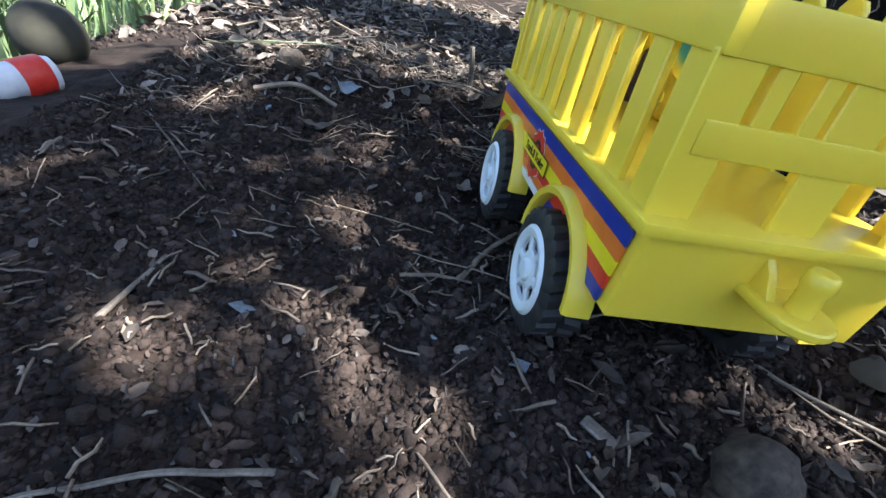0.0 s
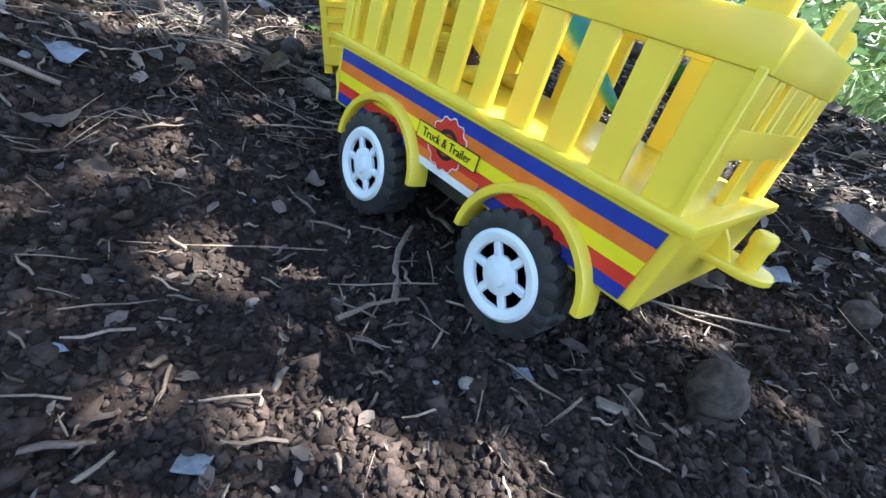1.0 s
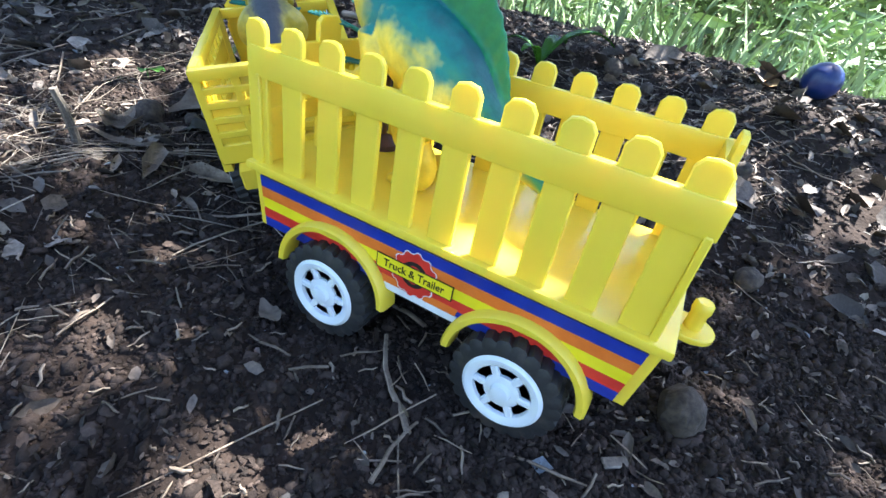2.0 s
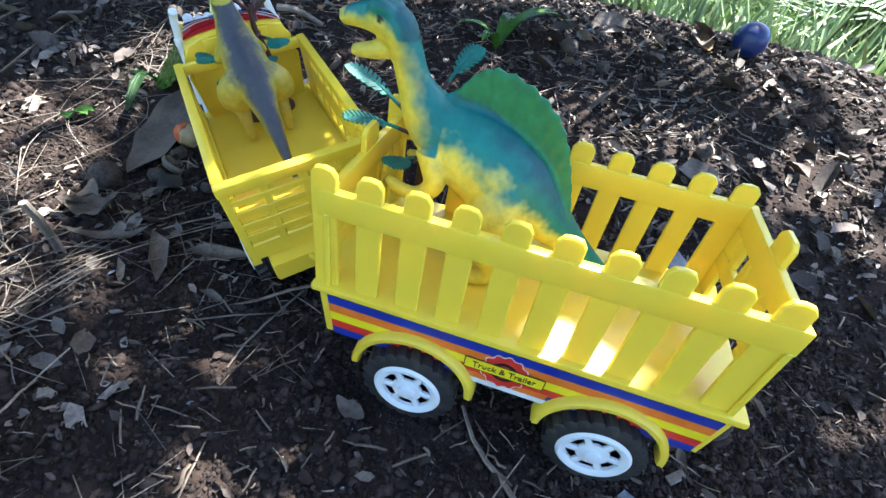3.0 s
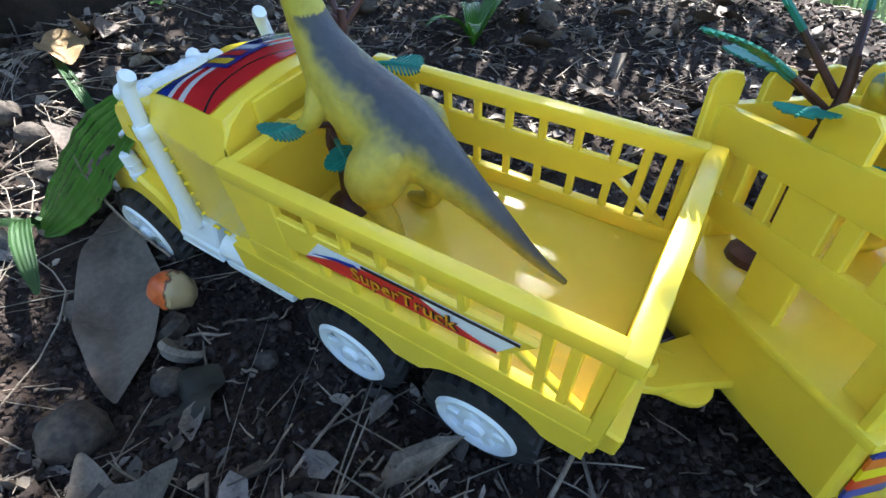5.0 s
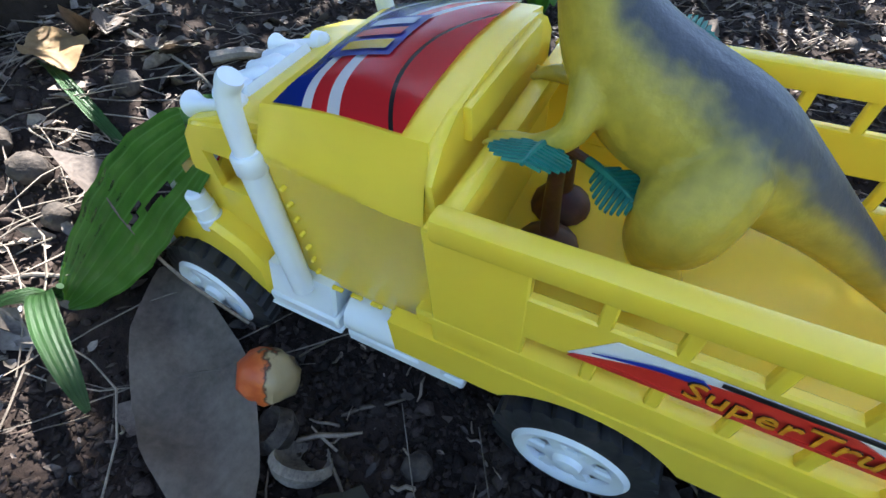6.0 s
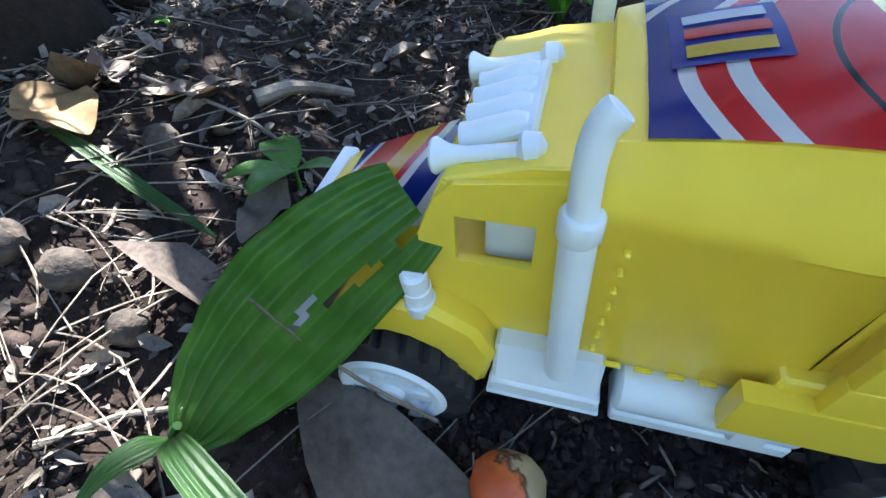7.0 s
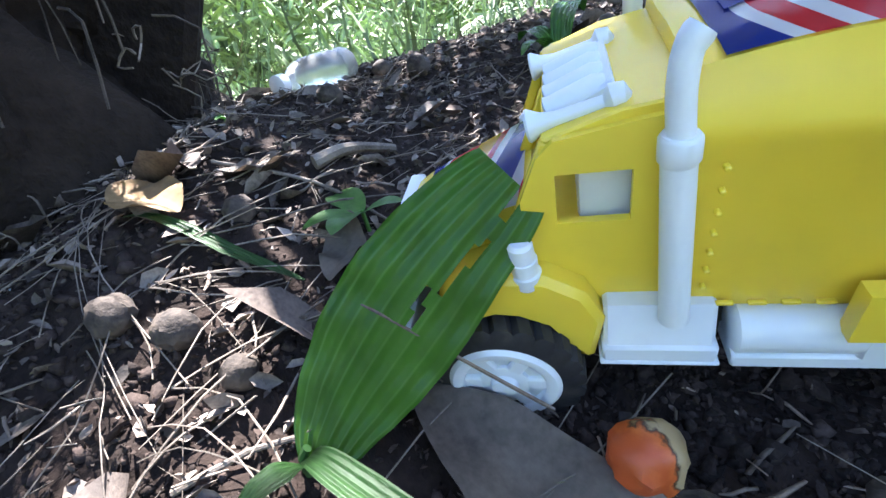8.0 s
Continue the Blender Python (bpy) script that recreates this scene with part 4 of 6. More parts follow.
# white fittings
for x, s in ((0.0085, -1), (KW - 0.0085, 1)):
    bm = bmesh.new()
    lean = -s * 0.0040
    tube(bm, [(x - lean, 0.2055, 0.0480), (x, 0.2085, 0.0985)], 0.0040, 20)
    stack = part("exhaust_pipe", bm, WHITE, truck, "pale white plastic exhaust stack with bent top")
    bm = bmesh.new()
    tube(bm, [(x, 0.2084, 0.0970), (x, 0.2085, 0.0980), (x + 0.1 * lean, 0.2086, 0.1030), (x + 0.1 * lean, 0.2086, 0.1040)], [0.0040, 0.0047, 0.0047, 0.0040], 20)
    part("collar", bm, WHITE, stack)
    bm = bmesh.new()
    tube(bm, smooth_path([(x, 0.2086, 0.1030), (x + 0.3 * lean, 0.2092, 0.1110), (x + 0.5 * lean, 0.2092, 0.1165), (x + 0.8 * lean, 0.2084, 0.1212), (x + lean, 0.2062, 0.1245)], 12), [0.0031] * 9 + [0.0033, 0.0034, 0.0031], 18)
    part("pipe_top", bm, WHITE, stack)
    x0, x1 = (0.0020, 0.0165) if s < 0 else (KW - 0.0165, KW - 0.0020)
    bm = bmesh.new()
    prism(bm, [(x0 + (0.001 if s < 0 else 0), 0.0370), (x1 - (0.001 if s > 0 else 0), 0.0370), (x1 - (0.005 if s > 0 else 0), 0.0510), (x0 + (0.005 if s < 0 else 0), 0.0510)], end_of, 0.1935, 0.2240, 0.0012)
    box(bm, (x0, 0.1925, 0.0305), (x1, 0.2245, 0.0375), 0.0010)
    box(bm, (x0 - (0.0005 if s < 0 else 0), 0.1918, 0.0298), (x1 + (0.0005 if s > 0 else 0), 0.2252, 0.0312), 0.0004)
    part("side_step", bm, WHITE, truck, "pale white plastic step box")
    bm = bmesh.new()
    tube(bm, [((x0 + x1) / 2, 0.1421, 0.0392), ((x0 + x1) / 2, 0.1430, 0.0392), ((x0 + x1) / 2, 0.1880, 0.0392), ((x0 + x1) / 2, 0.1889, 0.0392)], [0.0065, 0.0078, 0.0078, 0.0065], 18)
    box(bm, (x0, 0.1421, 0.0286), (x1, 0.1889, 0.0340), 0.0008)
    box(bm, (x0 - 0.0006, 0.1490, 0.0330), (x1 + 0.0006, 0.1590, 0.0455), 0.0010)
    part("fuel_tank", bm, WHITE, truck, "pale white plastic fuel tank")
    bm = bmesh.new()
    xc = 0.0080 if s < 0 else KW - 0.0080
    tube(bm, [(xc, 0.2450, 0.0600), (xc, 0.2450, 0.0612), (xc, 0.2452, 0.0650), (xc, 0.2453, 0.0653), (xc, 0.2456, 0.0700), (xc, 0.2457, 0.0703), (xc, 0.2460, 0.0752), (xc, 0.2460, 0.0762)], [0.0038, 0.0046, 0.0045, 0.0039, 0.0041, 0.0037, 0.0036, 0.0026], 18)
    part("air_filter", bm, WHITE, truck, "white ringed air filter canister")
    xh = 0.0205 if s < 0 else KW - 0.0340
    bm = bmesh.new()
    tube(bm, [(xh, 0.2175, 0.1085), (xh, 0.2190, 0.1087), (xh, 0.2215, 0.1084), (xh, 0.2232, 0.1074), (xh, 0.2345, 0.1050), (xh, 0.2380, 0.1043), (xh, 0.2412, 0.1038), (xh, 0.2418, 0.1037)], [0.0012, 0.0034, 0.0037, 0.0021, 0.0019, 0.0026, 0.0043, 0.0040], 16)
    part("horn", bm, WHITE, truck, "white plastic trumpet horn")
bm = bmesh.new()
prism(bm, [(0.2190, 0.1060), (0.2360, 0.1000), (0.2375, 0.1030), (0.2210, 0.1110)], side_of, 0.0250, KW - 0.0390, 0.0008)
light_bar = part("light_bar", bm, WHITE, truck, "white plastic roof light bar")
lamp = None
for k in range(4):
    m = pose(0.0285 + 0.0076 * k, 0.2290, 0.1066, -24)
    if lamp is None:
        bm = bmesh.new()
        lathe(bm, [(-0.0075, 0.0020), (-0.0050, 0.0032), (0.0060, 0.0036), (0.0080, 0.0040), (0.0086, 0.0030)], 14, "y")
        lamp = part("roof_lamp", bm, WHITE, light_bar, "", m)
    else:
        share("roof_lamp", lamp, light_bar, m)

kw_first = {}
for x0, s in ((0.0066, -1), (KW - 0.0066, 1)):
    for hy in (0.0397, 0.1037, 0.2555):
        m = pose(x0, hy, 0.0240)
        kw_first[s] = wheel_parts(truck, m, 0.0262, 0.0190, 0.0178, 6, s, kw_first.get(s))
for hy in (0.0397, 0.1037, 0.2555):
    bm = bmesh.new()
    tube(bm, [(0.008, hy, 0.0232), (KW - 0.008, hy, 0.0232)], 0.003, 10)
    part("axle", bm, DARKIN, truck)

# ---- toy figures: each one plain mesh ----
def fuse(name, bm, voxel, paint, label, category, m):
    """Melts overlapping limbs into one skin and sprays it with paint(co, normal)."""
    me0 = bpy.data.meshes.new(name)
    bmesh.ops.recalc_face_normals(bm, faces=bm.faces)
    bm.to_mesh(me0)
    bm.free()
    tmp = bpy.data.objects.new(name, me0)
    scene.collection.objects.link(tmp)
    mod = tmp.modifiers.new("melt", "REMESH")
    mod.mode, mod.voxel_size, mod.use_smooth_shade = "VOXEL", voxel, True
    sm = tmp.modifiers.new("soften", "SMOOTH")
    sm.factor, sm.iterations = 0.5, 4
    me = bpy.data.meshes.new_from_object(tmp.evaluated_get(bpy.context.evaluated_depsgraph_get()))
    bpy.data.objects.remove(tmp)
    lay = me.color_attributes.new("paint", "FLOAT_COLOR", "POINT")
    for i, vert in enumerate(me.vertices):
        lay.data[i].color = (*paint(vert.co, vert.normal), 1)
    me.materials.clear()
    me.materials.append(FIGPAINT)
    ob = new(name, me)
    ob.matrix_basis = m
    return tagged(ob, label, category, "toy dinosaurs")


def blend3(a, b, t):
    t = max(0.0, min(1.0, t))
    return tuple(p + (q - p) * t for p, q in zip(a, b))


def limb(bm, pts, seg=12, squash=1.0):
    """pts of x, y, z, radius."""
    fine = smooth_path(pts, 4 * len(pts))
    tube(bm, [p[:3] for p in fine], [max(0.0012, p[3]) for p in fine], seg, squash)


SAILX = 0.054
BACK_A = [(0.2225, 0.1962, 0.0036), (0.2140, 0.1985, 0.0056), (0.2050, 0.1995, 0.0078), (0.1960, 0.1975, 0.0092), (0.1905, 0.1880, 0.0080), (0.1850, 0.1745, 0.0088), (0.1765, 0.1620, 0.0140), (0.1640, 0.1535, 0.0190), (0.1480, 0.1470, 0.0232), (0.1290, 0.1370, 0.0232), (0.1120, 0.1255, 0.0165), (0.0960, 0.1150, 0.0098), (0.0800, 0.1050, 0.0058), (0.0620, 0.0945, 0.0022)]
bm = bmesh.new()
fine = smooth_path([(SAILX, y, z, r) for y, z, r in BACK_A], 60)
tube(bm, [p[:3] for p in fine], [max(0.0014, p[3] * 0.97) for p in fine], 18)
limb(bm, [(SAILX, 0.1960, 0.1885, 0.0052), (SAILX, 0.2060, 0.1850, 0.0044), (SAILX, 0.2170, 0.1828, 0.0028)])
for q in (-1, 1):
    limb(bm, [(SAILX + q * 0.013, 0.1700, 0.1500, 0.0075), (SAILX + q * 0.020, 0.1640, 0.1360, 0.0056), (SAILX + q * 0.021, 0.1720, 0.1280, 0.0042), (SAILX + q * 0.018, 0.1830, 0.1272, 0.0034), (SAILX + q * 0.015, 0.1900, 0.1290, 0.0024)])
    limb(bm, [(SAILX + q * 0.010, 0.1300, 0.1380, 0.0140), (SAILX + q * 0.017, 0.1340, 0.1220, 0.0150), (SAILX + q * 0.018, 0.1370, 0.1080, 0.0100), (SAILX + q * 0.018, 0.1270, 0.0960, 0.0060), (SAILX + q * 0.018, 0.1290, 0.0870, 0.0056), (SAILX + q * 0.019, 0.1410, 0.0838, 0.0042), (SAILX + q * 0.019, 0.1480, 0.0830, 0.0026)])
    limb(bm, [(SAILX + q * 0.0060, 0.2065, 0.2030, 0.0026), (SAILX + q * 0.0065, 0.2015, 0.2058, 0.0032), (SAILX + q * 0.0060, 0.1960, 0.2030, 0.0026)])
    limb(bm, [(SAILX + q * 0.0060, 0.2015, 0.2008, 0.0030), (SAILX + q * 0.0074, 0.2010, 0.2008, 0.0020)], 8)
# ribbed back sail
n = 15
edge = smooth_path([(0.1690, 0.1730), (0.1633, 0.1775), (0.1565, 0.1860), (0.1464, 0.1905), (0.1296, 0.1860), (0.1161, 0.1765), (0.1072, 0.1638), (0.1006, 0.1465), (0.0960, 0.1310)], 2 * n + 1)
foot = smooth_path([(0.1680, 0.1680), (0.1480, 0.1650), (0.1220, 0.1520), (0.0980, 0.1230)], 2 * n + 1)
prev = None
for j in range(2 * n + 1):
    e, f = Vector((SAILX, *edge[j])), Vector((SAILX, *foot[j]))
    tip = f + (e - f) * (1.0 if j % 2 else 0.955)
    th = 0.0019 if j % 2 else 0.0012
    quad = [bm.verts.new(p + Vector((s * th * k, 0, 0))) for p, k in ((f, 1.3), (tip, 0.8)) for s in (-1, 1)]
    if prev:
        for a, b in ((0, 2), (2, 3), (3, 1), (1, 0)):
            bm.faces.new((prev[a], prev[b], quad[b], quad[a]))
    else:
        bm.faces.new((quad[0], quad[1], quad[3], quad[2]))
    prev = quad
bm.faces.new((prev[0], prev[2], prev[3], prev[1]))


def spine_z(y, table):
    ys = [p[0] for p in table][::-1]
    return float(np.interp(y, ys, [p[1] for p in table][::-1])), float(np.interp(y, ys, [p[2] for p in table][::-1]))


def paint_a(co, nrm):
    z, r = spine_z(co.y, BACK_A)
    h = (co.z - z) / max(r, 0.004)
    k = 0.35 * noise.noise(co * 130) + 0.15 * noise.noise(co * 420)
    if h > 1.12 and 0.095 < co.y < 0.168 and abs(co.x - SAILX) < 0.005:
        return blend3((0.008, 0.15, 0.05), (0.02, 0.22, 0.085), 0.5 + k)
    base = blend3((0.74, 0.58, 0.045), (0.50, 0.55, 0.14), 0.5 + h * 0.7 + k)
    col = blend3(base, (0.008, 0.19, 0.165), (h - 0.02 + k) * 2.2)
    col = blend3(col, (0.004, 0.085, 0.10), (h - 0.72 + k * 0.5) * 2.0)
    if co.y < 0.105:
        col = blend3(col, (0.01, 0.17, 0.12), (0.105 - co.y) / 0.02 * (0.6 + 0.5 * h))
    if co.y > 0.165 and 0.150 < co.z < 0.194:
        mid = float(np.interp(co.z, (0.150, 0.162, 0.1745, 0.188, 0.194), (0.1780, 0.1765, 0.1850, 0.1905, 0.1930)))
        col = blend3((0.74, 0.58, 0.045), (0.008, 0.17, 0.15), 0.30 + (mid - co.y) / 0.011 + k)
    if co.y > 0.2195 or co.z < 0.1885 and co.y > 0.197:
        col = blend3(col, (0.68, 0.55, 0.07), 0.75)
    if (co - Vector((co.x, 0.2010, 0.2008))).length < 0.0016 and abs(co.x - SAILX) > 0.0070:
        col = (0.02, 0.015, 0.01)
    return col


fuse("toy_dinosaur", bm, 0.0011, paint_a, "teal and yellow plastic sail-backed dinosaur figure standing in trailer", "toy dinosaur", Matrix())

BACK_B = [(0.1730, 0.1840, 0.0030), (0.1670, 0.1865, 0.0048), (0.1585, 0.1880, 0.0070), (0.1515, 0.1800, 0.0064), (0.1480, 0.1670, 0.0068), (0.1435, 0.1510, 0.0090), (0.1360, 0.1375, 0.0132), (0.1220, 0.1255, 0.0165), (0.1040, 0.1180, 0.0160), (0.0880, 0.1100, 0.0120), (0.0720, 0.1010, 0.0080), (0.0560, 0.0905, 0.0054), (0.0400, 0.0795, 0.0032), (0.0240, 0.0720, 0.0014)]
CX = 0.0450
bm = bmesh.new()
fine = smooth_path([(CX, y, z, r) for y, z, r in BACK_B], 60)
tube(bm, [p[:3] for p in fine], [max(0.0013, p[3]) for p in fine], 18)
limb(bm, [(CX, 0.1535, 0.1800, 0.0038), (CX, 0.1615, 0.1780, 0.0032), (CX, 0.1690, 0.1768, 0.0022)])
for q in (-1, 1):
    limb(bm, [(CX + q * 0.009, 0.138, 0.1320, 0.0058), (CX + q * 0.016, 0.139, 0.1230, 0.0042), (CX + q * 0.018, 0.147, 0.1180, 0.0032), (CX + q * 0.018, 0.156, 0.1175, 0.0025), (CX + q * 0.017, 0.161, 0.1150, 0.0016)])
    for d in (-0.003, 0.003):
        limb(bm, [(CX + q * 0.018, 0.156, 0.1175, 0.0016), (CX + q * 0.018 + d, 0.162, 0.1165, 0.0011)], 8)
    limb(bm, [(CX + q * 0.005, 0.100, 0.1260, 0.0040), (CX + q * 0.008, 0.102, 0.1220, 0.0095), (CX + q * 0.012, 0.104, 0.1150, 0.0125), (CX + q * 0.017, 0.109, 0.1050, 0.0130), (CX + q * 0.016, 0.112, 0.0935, 0.0072), (CX + q * 0.016, 0.104, 0.0815, 0.0046), (CX + q * 0.016, 0.104, 0.0725, 0.0044), (CX + q * 0.017, 0.114, 0.0688, 0.0034), (CX + q * 0.017, 0.120, 0.0680, 0.0022)])
    for k in range(5):
        limb(bm, [(CX + q * 0.0030, 0.1605 - 0.0035 * k, 0.1940 - 0.0015 * k * k * 0.4, 0.0019), (CX + q * 0.0040, 0.1575 - 0.0035 * k, 0.1980 - 0.0012 * k * k * 0.4, 0.0011)], 8)


def paint_b(co, nrm):
    z, r = spine_z(co.y, BACK_B)
    h = (co.z - z) / max(r, 0.004)
    k = 0.22 * noise.noise(co * 90) + 0.12 * noise.noise(co * 420)
    base = blend3((0.50, 0.385, 0.042), (0.34, 0.30, 0.055), 0.4 + 0.4 * h + k)
    col = blend3(base, (0.045, 0.05, 0.06), (h - 0.45 + k) * 1.9)
    if abs(co.x - CX) > 0.0155 and co.z < 0.122:
        col = blend3(col, base, 0.85)
    if co.z > 0.158:
        col = blend3(blend3((0.58, 0.47, 0.05), (0.28, 0.3, 0.04), 0.5 + k), (0.04, 0.05, 0.05), (k - 0.1) * 2.5)
    if co.y < 0.09:
        col = blend3(col, (0.06, 0.065, 0.08), (0.09 - co.y) / 0.05 * (0.4 + 0.5 * h))
    return col


fuse("toy_dinosaur", bm, 0.0011, paint_b, "olive yellow plastic dinosaur figure with grey back in truck", "toy dinosaur", truck.matrix_basis @ pose(CX, 0.104 - 0.007, 0.066) @ Matrix.Diagonal((0.88, 0.86, 0.92, 1)) @ pose(-CX, -0.104, -0.066))


# ---- plastic toy shrubs ----
def fern_leaf(bm, root, tip, wide, pairs=9):
    """A feathered leaf: a spine and leaning pinnae."""
    root, tip = Vector(root), Vector(tip)
    d = tip - root
    up = Vector((0, 0, 1))
    s = d.cross(up)
    if s.length < 1e-6:
        s = Vector((1, 0, 0))
    s.normalize()
    nrm = s.cross(d).normalized()
    sag = lambda t: root + d * t - up * (0.22 * d.length * t * t)
    tube(bm, [sag(t) for t in np.linspace(0, 1, 6)], np.linspace(0.0012, 0.0005, 6).tolist(), 6)
    for i in range(pairs):
        t = 0.22 + 0.76 * i / pairs
        w = wide * math.sin(math.pi * (0.16 + 0.80 * i / pairs)) ** 0.8
        a, along = sag(t), d.normalized()
        for q in (-1, 1):
            e = a + s * q * w + along * w * 0.55 - up * 0.1 * w
            b = along * d.length * 0.055
            vs = [bm.verts.new(p) for p in (a - b * 0.5, a + b, e + b * 0.25, e - b * 0.55)]
            vt = [bm.verts.new(p.co - nrm * 0.0007) for p in vs]
            bm.faces.new(vs)
            bm.faces.new(vt[::-1])
            for k in range(4):
                bm.faces.new((vs[k], vs[(k + 1) % 4], vt[(k + 1) % 4], vt[k]))


def toy_shrub(m, height, leaves, label, base=0.011, seed=0):
    rng = random.Random(seed)
    shrub = thing("toy_shrub", label, "toy plant", m, "toy shrubs")
    bm = bmesh.new()
    lathe(bm, [(0, base), (0.003, base * 0.95), (0.006, base * 0.6), (0.008, 0.003)], 14, "z")
    part("base", bm, STEM, shrub, "dark moulded base")
    bm = bmesh.new()
    tube(bm, smooth_path([(0, 0, 0.004), (0.002, 0.001, height * 0.4), (-0.002, 0.0, height * 0.7), (0, 0, height * 0.86)], 10), np.linspace(0.0032, 0.0015, 10).tolist(), 10)
    part("stem", bm, STEM, shrub)
    for az, lo, reach, rise, wide in leaves:
        a = radians(az)
        r = Vector((0, 0, height * lo))
        e = Vector((reach * math.cos(a), reach * math.sin(a), height * lo + rise))
        mid = r + (e - r) * 0.35
        bm = bmesh.new()
        tube(bm, [r, mid], [0.0014, 0.0011], 8)
        tw = part("branch", bm, STEM, shrub)
        bm = bmesh.new()
        fern_leaf(bm, mid, e, wide)
        part("leaf", bm, TEAL, tw, "teal green feathered plastic leaf")
    return shrub


toy_shrub(pose(0.075, 0.182, 0.0802), 0.090, [(50, 0.72, 0.046, 0.052, 0.008), (83, 0.66, 0.052, 0.034, 0.008), (-40, 0.84, 0.028, 0.036, 0.008), (120, 0.62, 0.046, 0.020, 0.008), (20, 0.66, 0.040, 0.020, 0.008), (160, 0.5, 0.030, 0.010, 0.008)], "brown and teal plastic toy shrub standing in trailer", 0.012)
toy_shrub(truck.matrix_basis @ pose(0.0620, 0.1330, 0.0657), 0.092, [(63, 0.74, 0.030, 0.040, 0.009), (150, 0.80, 0.030, 0.026, 0.009), (-20, 0.80, 0.034, 0.026, 0.008), (235, 0.66, 0.030, -0.004, 0.008), (290, 0.62, 0.028, 0.006, 0.008)], "brown and teal plastic toy shrub standing in truck", 0.010)
toy_shrub(truck.matrix_basis @ pose(0.0420, 0.1310, 0.0657), 0.050, [(175, 0.86, 0.026, 0.014, 0.009), (235, 0.80, 0.026, 0.004, 0.008), (320, 0.84, 0.028, 0.008, 0.009)], "small brown and teal plastic toy shrub in truck", 0.010)

# ---- leaves, nuts and litter on the soil ----
def on_soil(x, y, lift=0.0):
    return float(soil_z(np.array([x]), np.array([y]))[0]) + lift


def leaf_sheet(bm, spine, widths, fold=0.25, n=22, across=6, wave=0.0, thick=0.0004, seed=0, side=None, holes=()):
    """A leaf along a spine of points, folded along its midrib, with UVs across and along."""
    uv = bm.loops.layers.uv.verify()
    pts = smooth_path(spine, n)
    wd = np.interp(np.linspace(0, 1, n), np.linspace(0, 1, len(widths)), widths).tolist()
    rows = []
    for i in range(n):
        p = Vector(pts[i])
        d = (Vector(pts[min(i + 1, n - 1)]) - Vector(pts[max(i - 1, 0)])).normalized()
        s = d.cross(Vector((0, 0, 1)))
        s = s.normalized() if s.length > 1e-4 else Vector((1, 0, 0))
        if side is not None:
            s = (Vector(side) - d * d.dot(Vector(side))).normalized()
        nrm = s.cross(d)
        row = []
        for j in range(-across, across + 1):
            q = j / across
            w = wd[i]
            z = fold * abs(q) * w + wave * w * math.sin(i * 0.9 + q * 3 + seed) * abs(q)
            row.append(bm.verts.new(p + s * q * w + nrm * z))
        rows.append(row)
    for i in range(n - 1):
        for j in range(2 * across):
            if any(abs(i - a) <= c and abs(j - b) <= e for a, b, c, e in holes):
                continue
            f = bm.faces.new((rows[i][j], rows[i][j + 1], rows[i + 1][j + 1], rows[i + 1][j]))
            for lp, (a, b) in zip(f.loops, ((i, j), (i, j + 1), (i + 1, j + 1), (i + 1, j))):
                lp[uv].uv = (b / (2 * across), a / (n - 1))
    bmesh.ops.solidify(bm, geom=bm.faces[:], thickness=thick)
    return bm


# big ribbed seedling leaf in front of the truck's cab
seedling = thing("palm_seedling", "palm seedling with broad ribbed green leaves growing from soil", "seedling")
b0 = Vector((0.2300, 0.5200, on_soil(0.2300, 0.5200) + 0.002))
bm = bmesh.new()
leaf_sheet(bm, [(0.2290, 0.5205, 0.0370), (0.2290, 0.5025, 0.0552), (0.2227, 0.4832, 0.0750), (0.2130, 0.4634, 0.0945), (0.2030, 0.4420, 0.1112)], [0.003, 0.0125, 0.0175, 0.0204, 0.0216, 0.0212, 0.0192, 0.0165, 0.0122], 0.10, 40, 11, 0.03, 0.0004, 0, (0.66, 0.36, 0.63), ((38, 6, 3, 0.6), (37, 7, 2, 0.6), (30, 7, 1, 0.6), (31, 6, 1, 0.6), (24, 9, 1.4, 0.4), (22, 8, 1.4, 0.4), (27, 7, 1.2, 0.4)))
part("leaf", bm, GREENLEAF, seedling, "broad ribbed green leaf with torn holes")
bm = bmesh.new()
leaf_sheet(bm, [b0 + Vector((0, 0, 0.004)), b0 + Vector((-0.016, -0.004, 0.016)), b0 + Vector((-0.040, -0.014, 0.012)), b0 + Vector((-0.070, -0.030, 0.004))], [0.001, 0.003, 0.0048, 0.0052, 0.004, 0.001], 0.18, 20, 6, 0.05)
part("leaf", bm, GRASSLEAF, seedling, "narrow darker green leaf")
bm = bmesh.new()
leaf_sheet(bm, [b0 + Vector((0, 0, 0.002)), b0 + Vector((-0.004, 0.006, 0.008)), b0 + Vector((-0.008, 0.016, 0.010)), b0 + Vector((-0.012, 0.026, 0.006))], [0.001, 0.004, 0.006, 0.005, 0.003, 0.001], 0.2, 20, 6, 0.05)
part("leaf", bm, GRASSLEAF, seedling, "narrow darker green leaf")
bm = bmesh.new()
tube(bm, smooth_path([b0 + Vector((0, 0, -0.01)), b0 + Vector((0.001, 0.001, 0.003)), b0 + Vector((0, -0.002, 0.008))], 6), 0.0015, 8)
part("stem", bm, GRASSLEAF, seedling)
bm = bmesh.new()
tube(bm, smooth_path([(0.2440, 0.4900, 0.0850), (0.2240, 0.4820, 0.0790), (0.2060, 0.4650, 0.0580), (0.2000, 0.4450, 0.0300)], 14), np.linspace(0.0004, 0.0008, 14).tolist(), 6)
solo("twig", bm, TWIG, "thin brown twig lying across the green leaf", "twig")


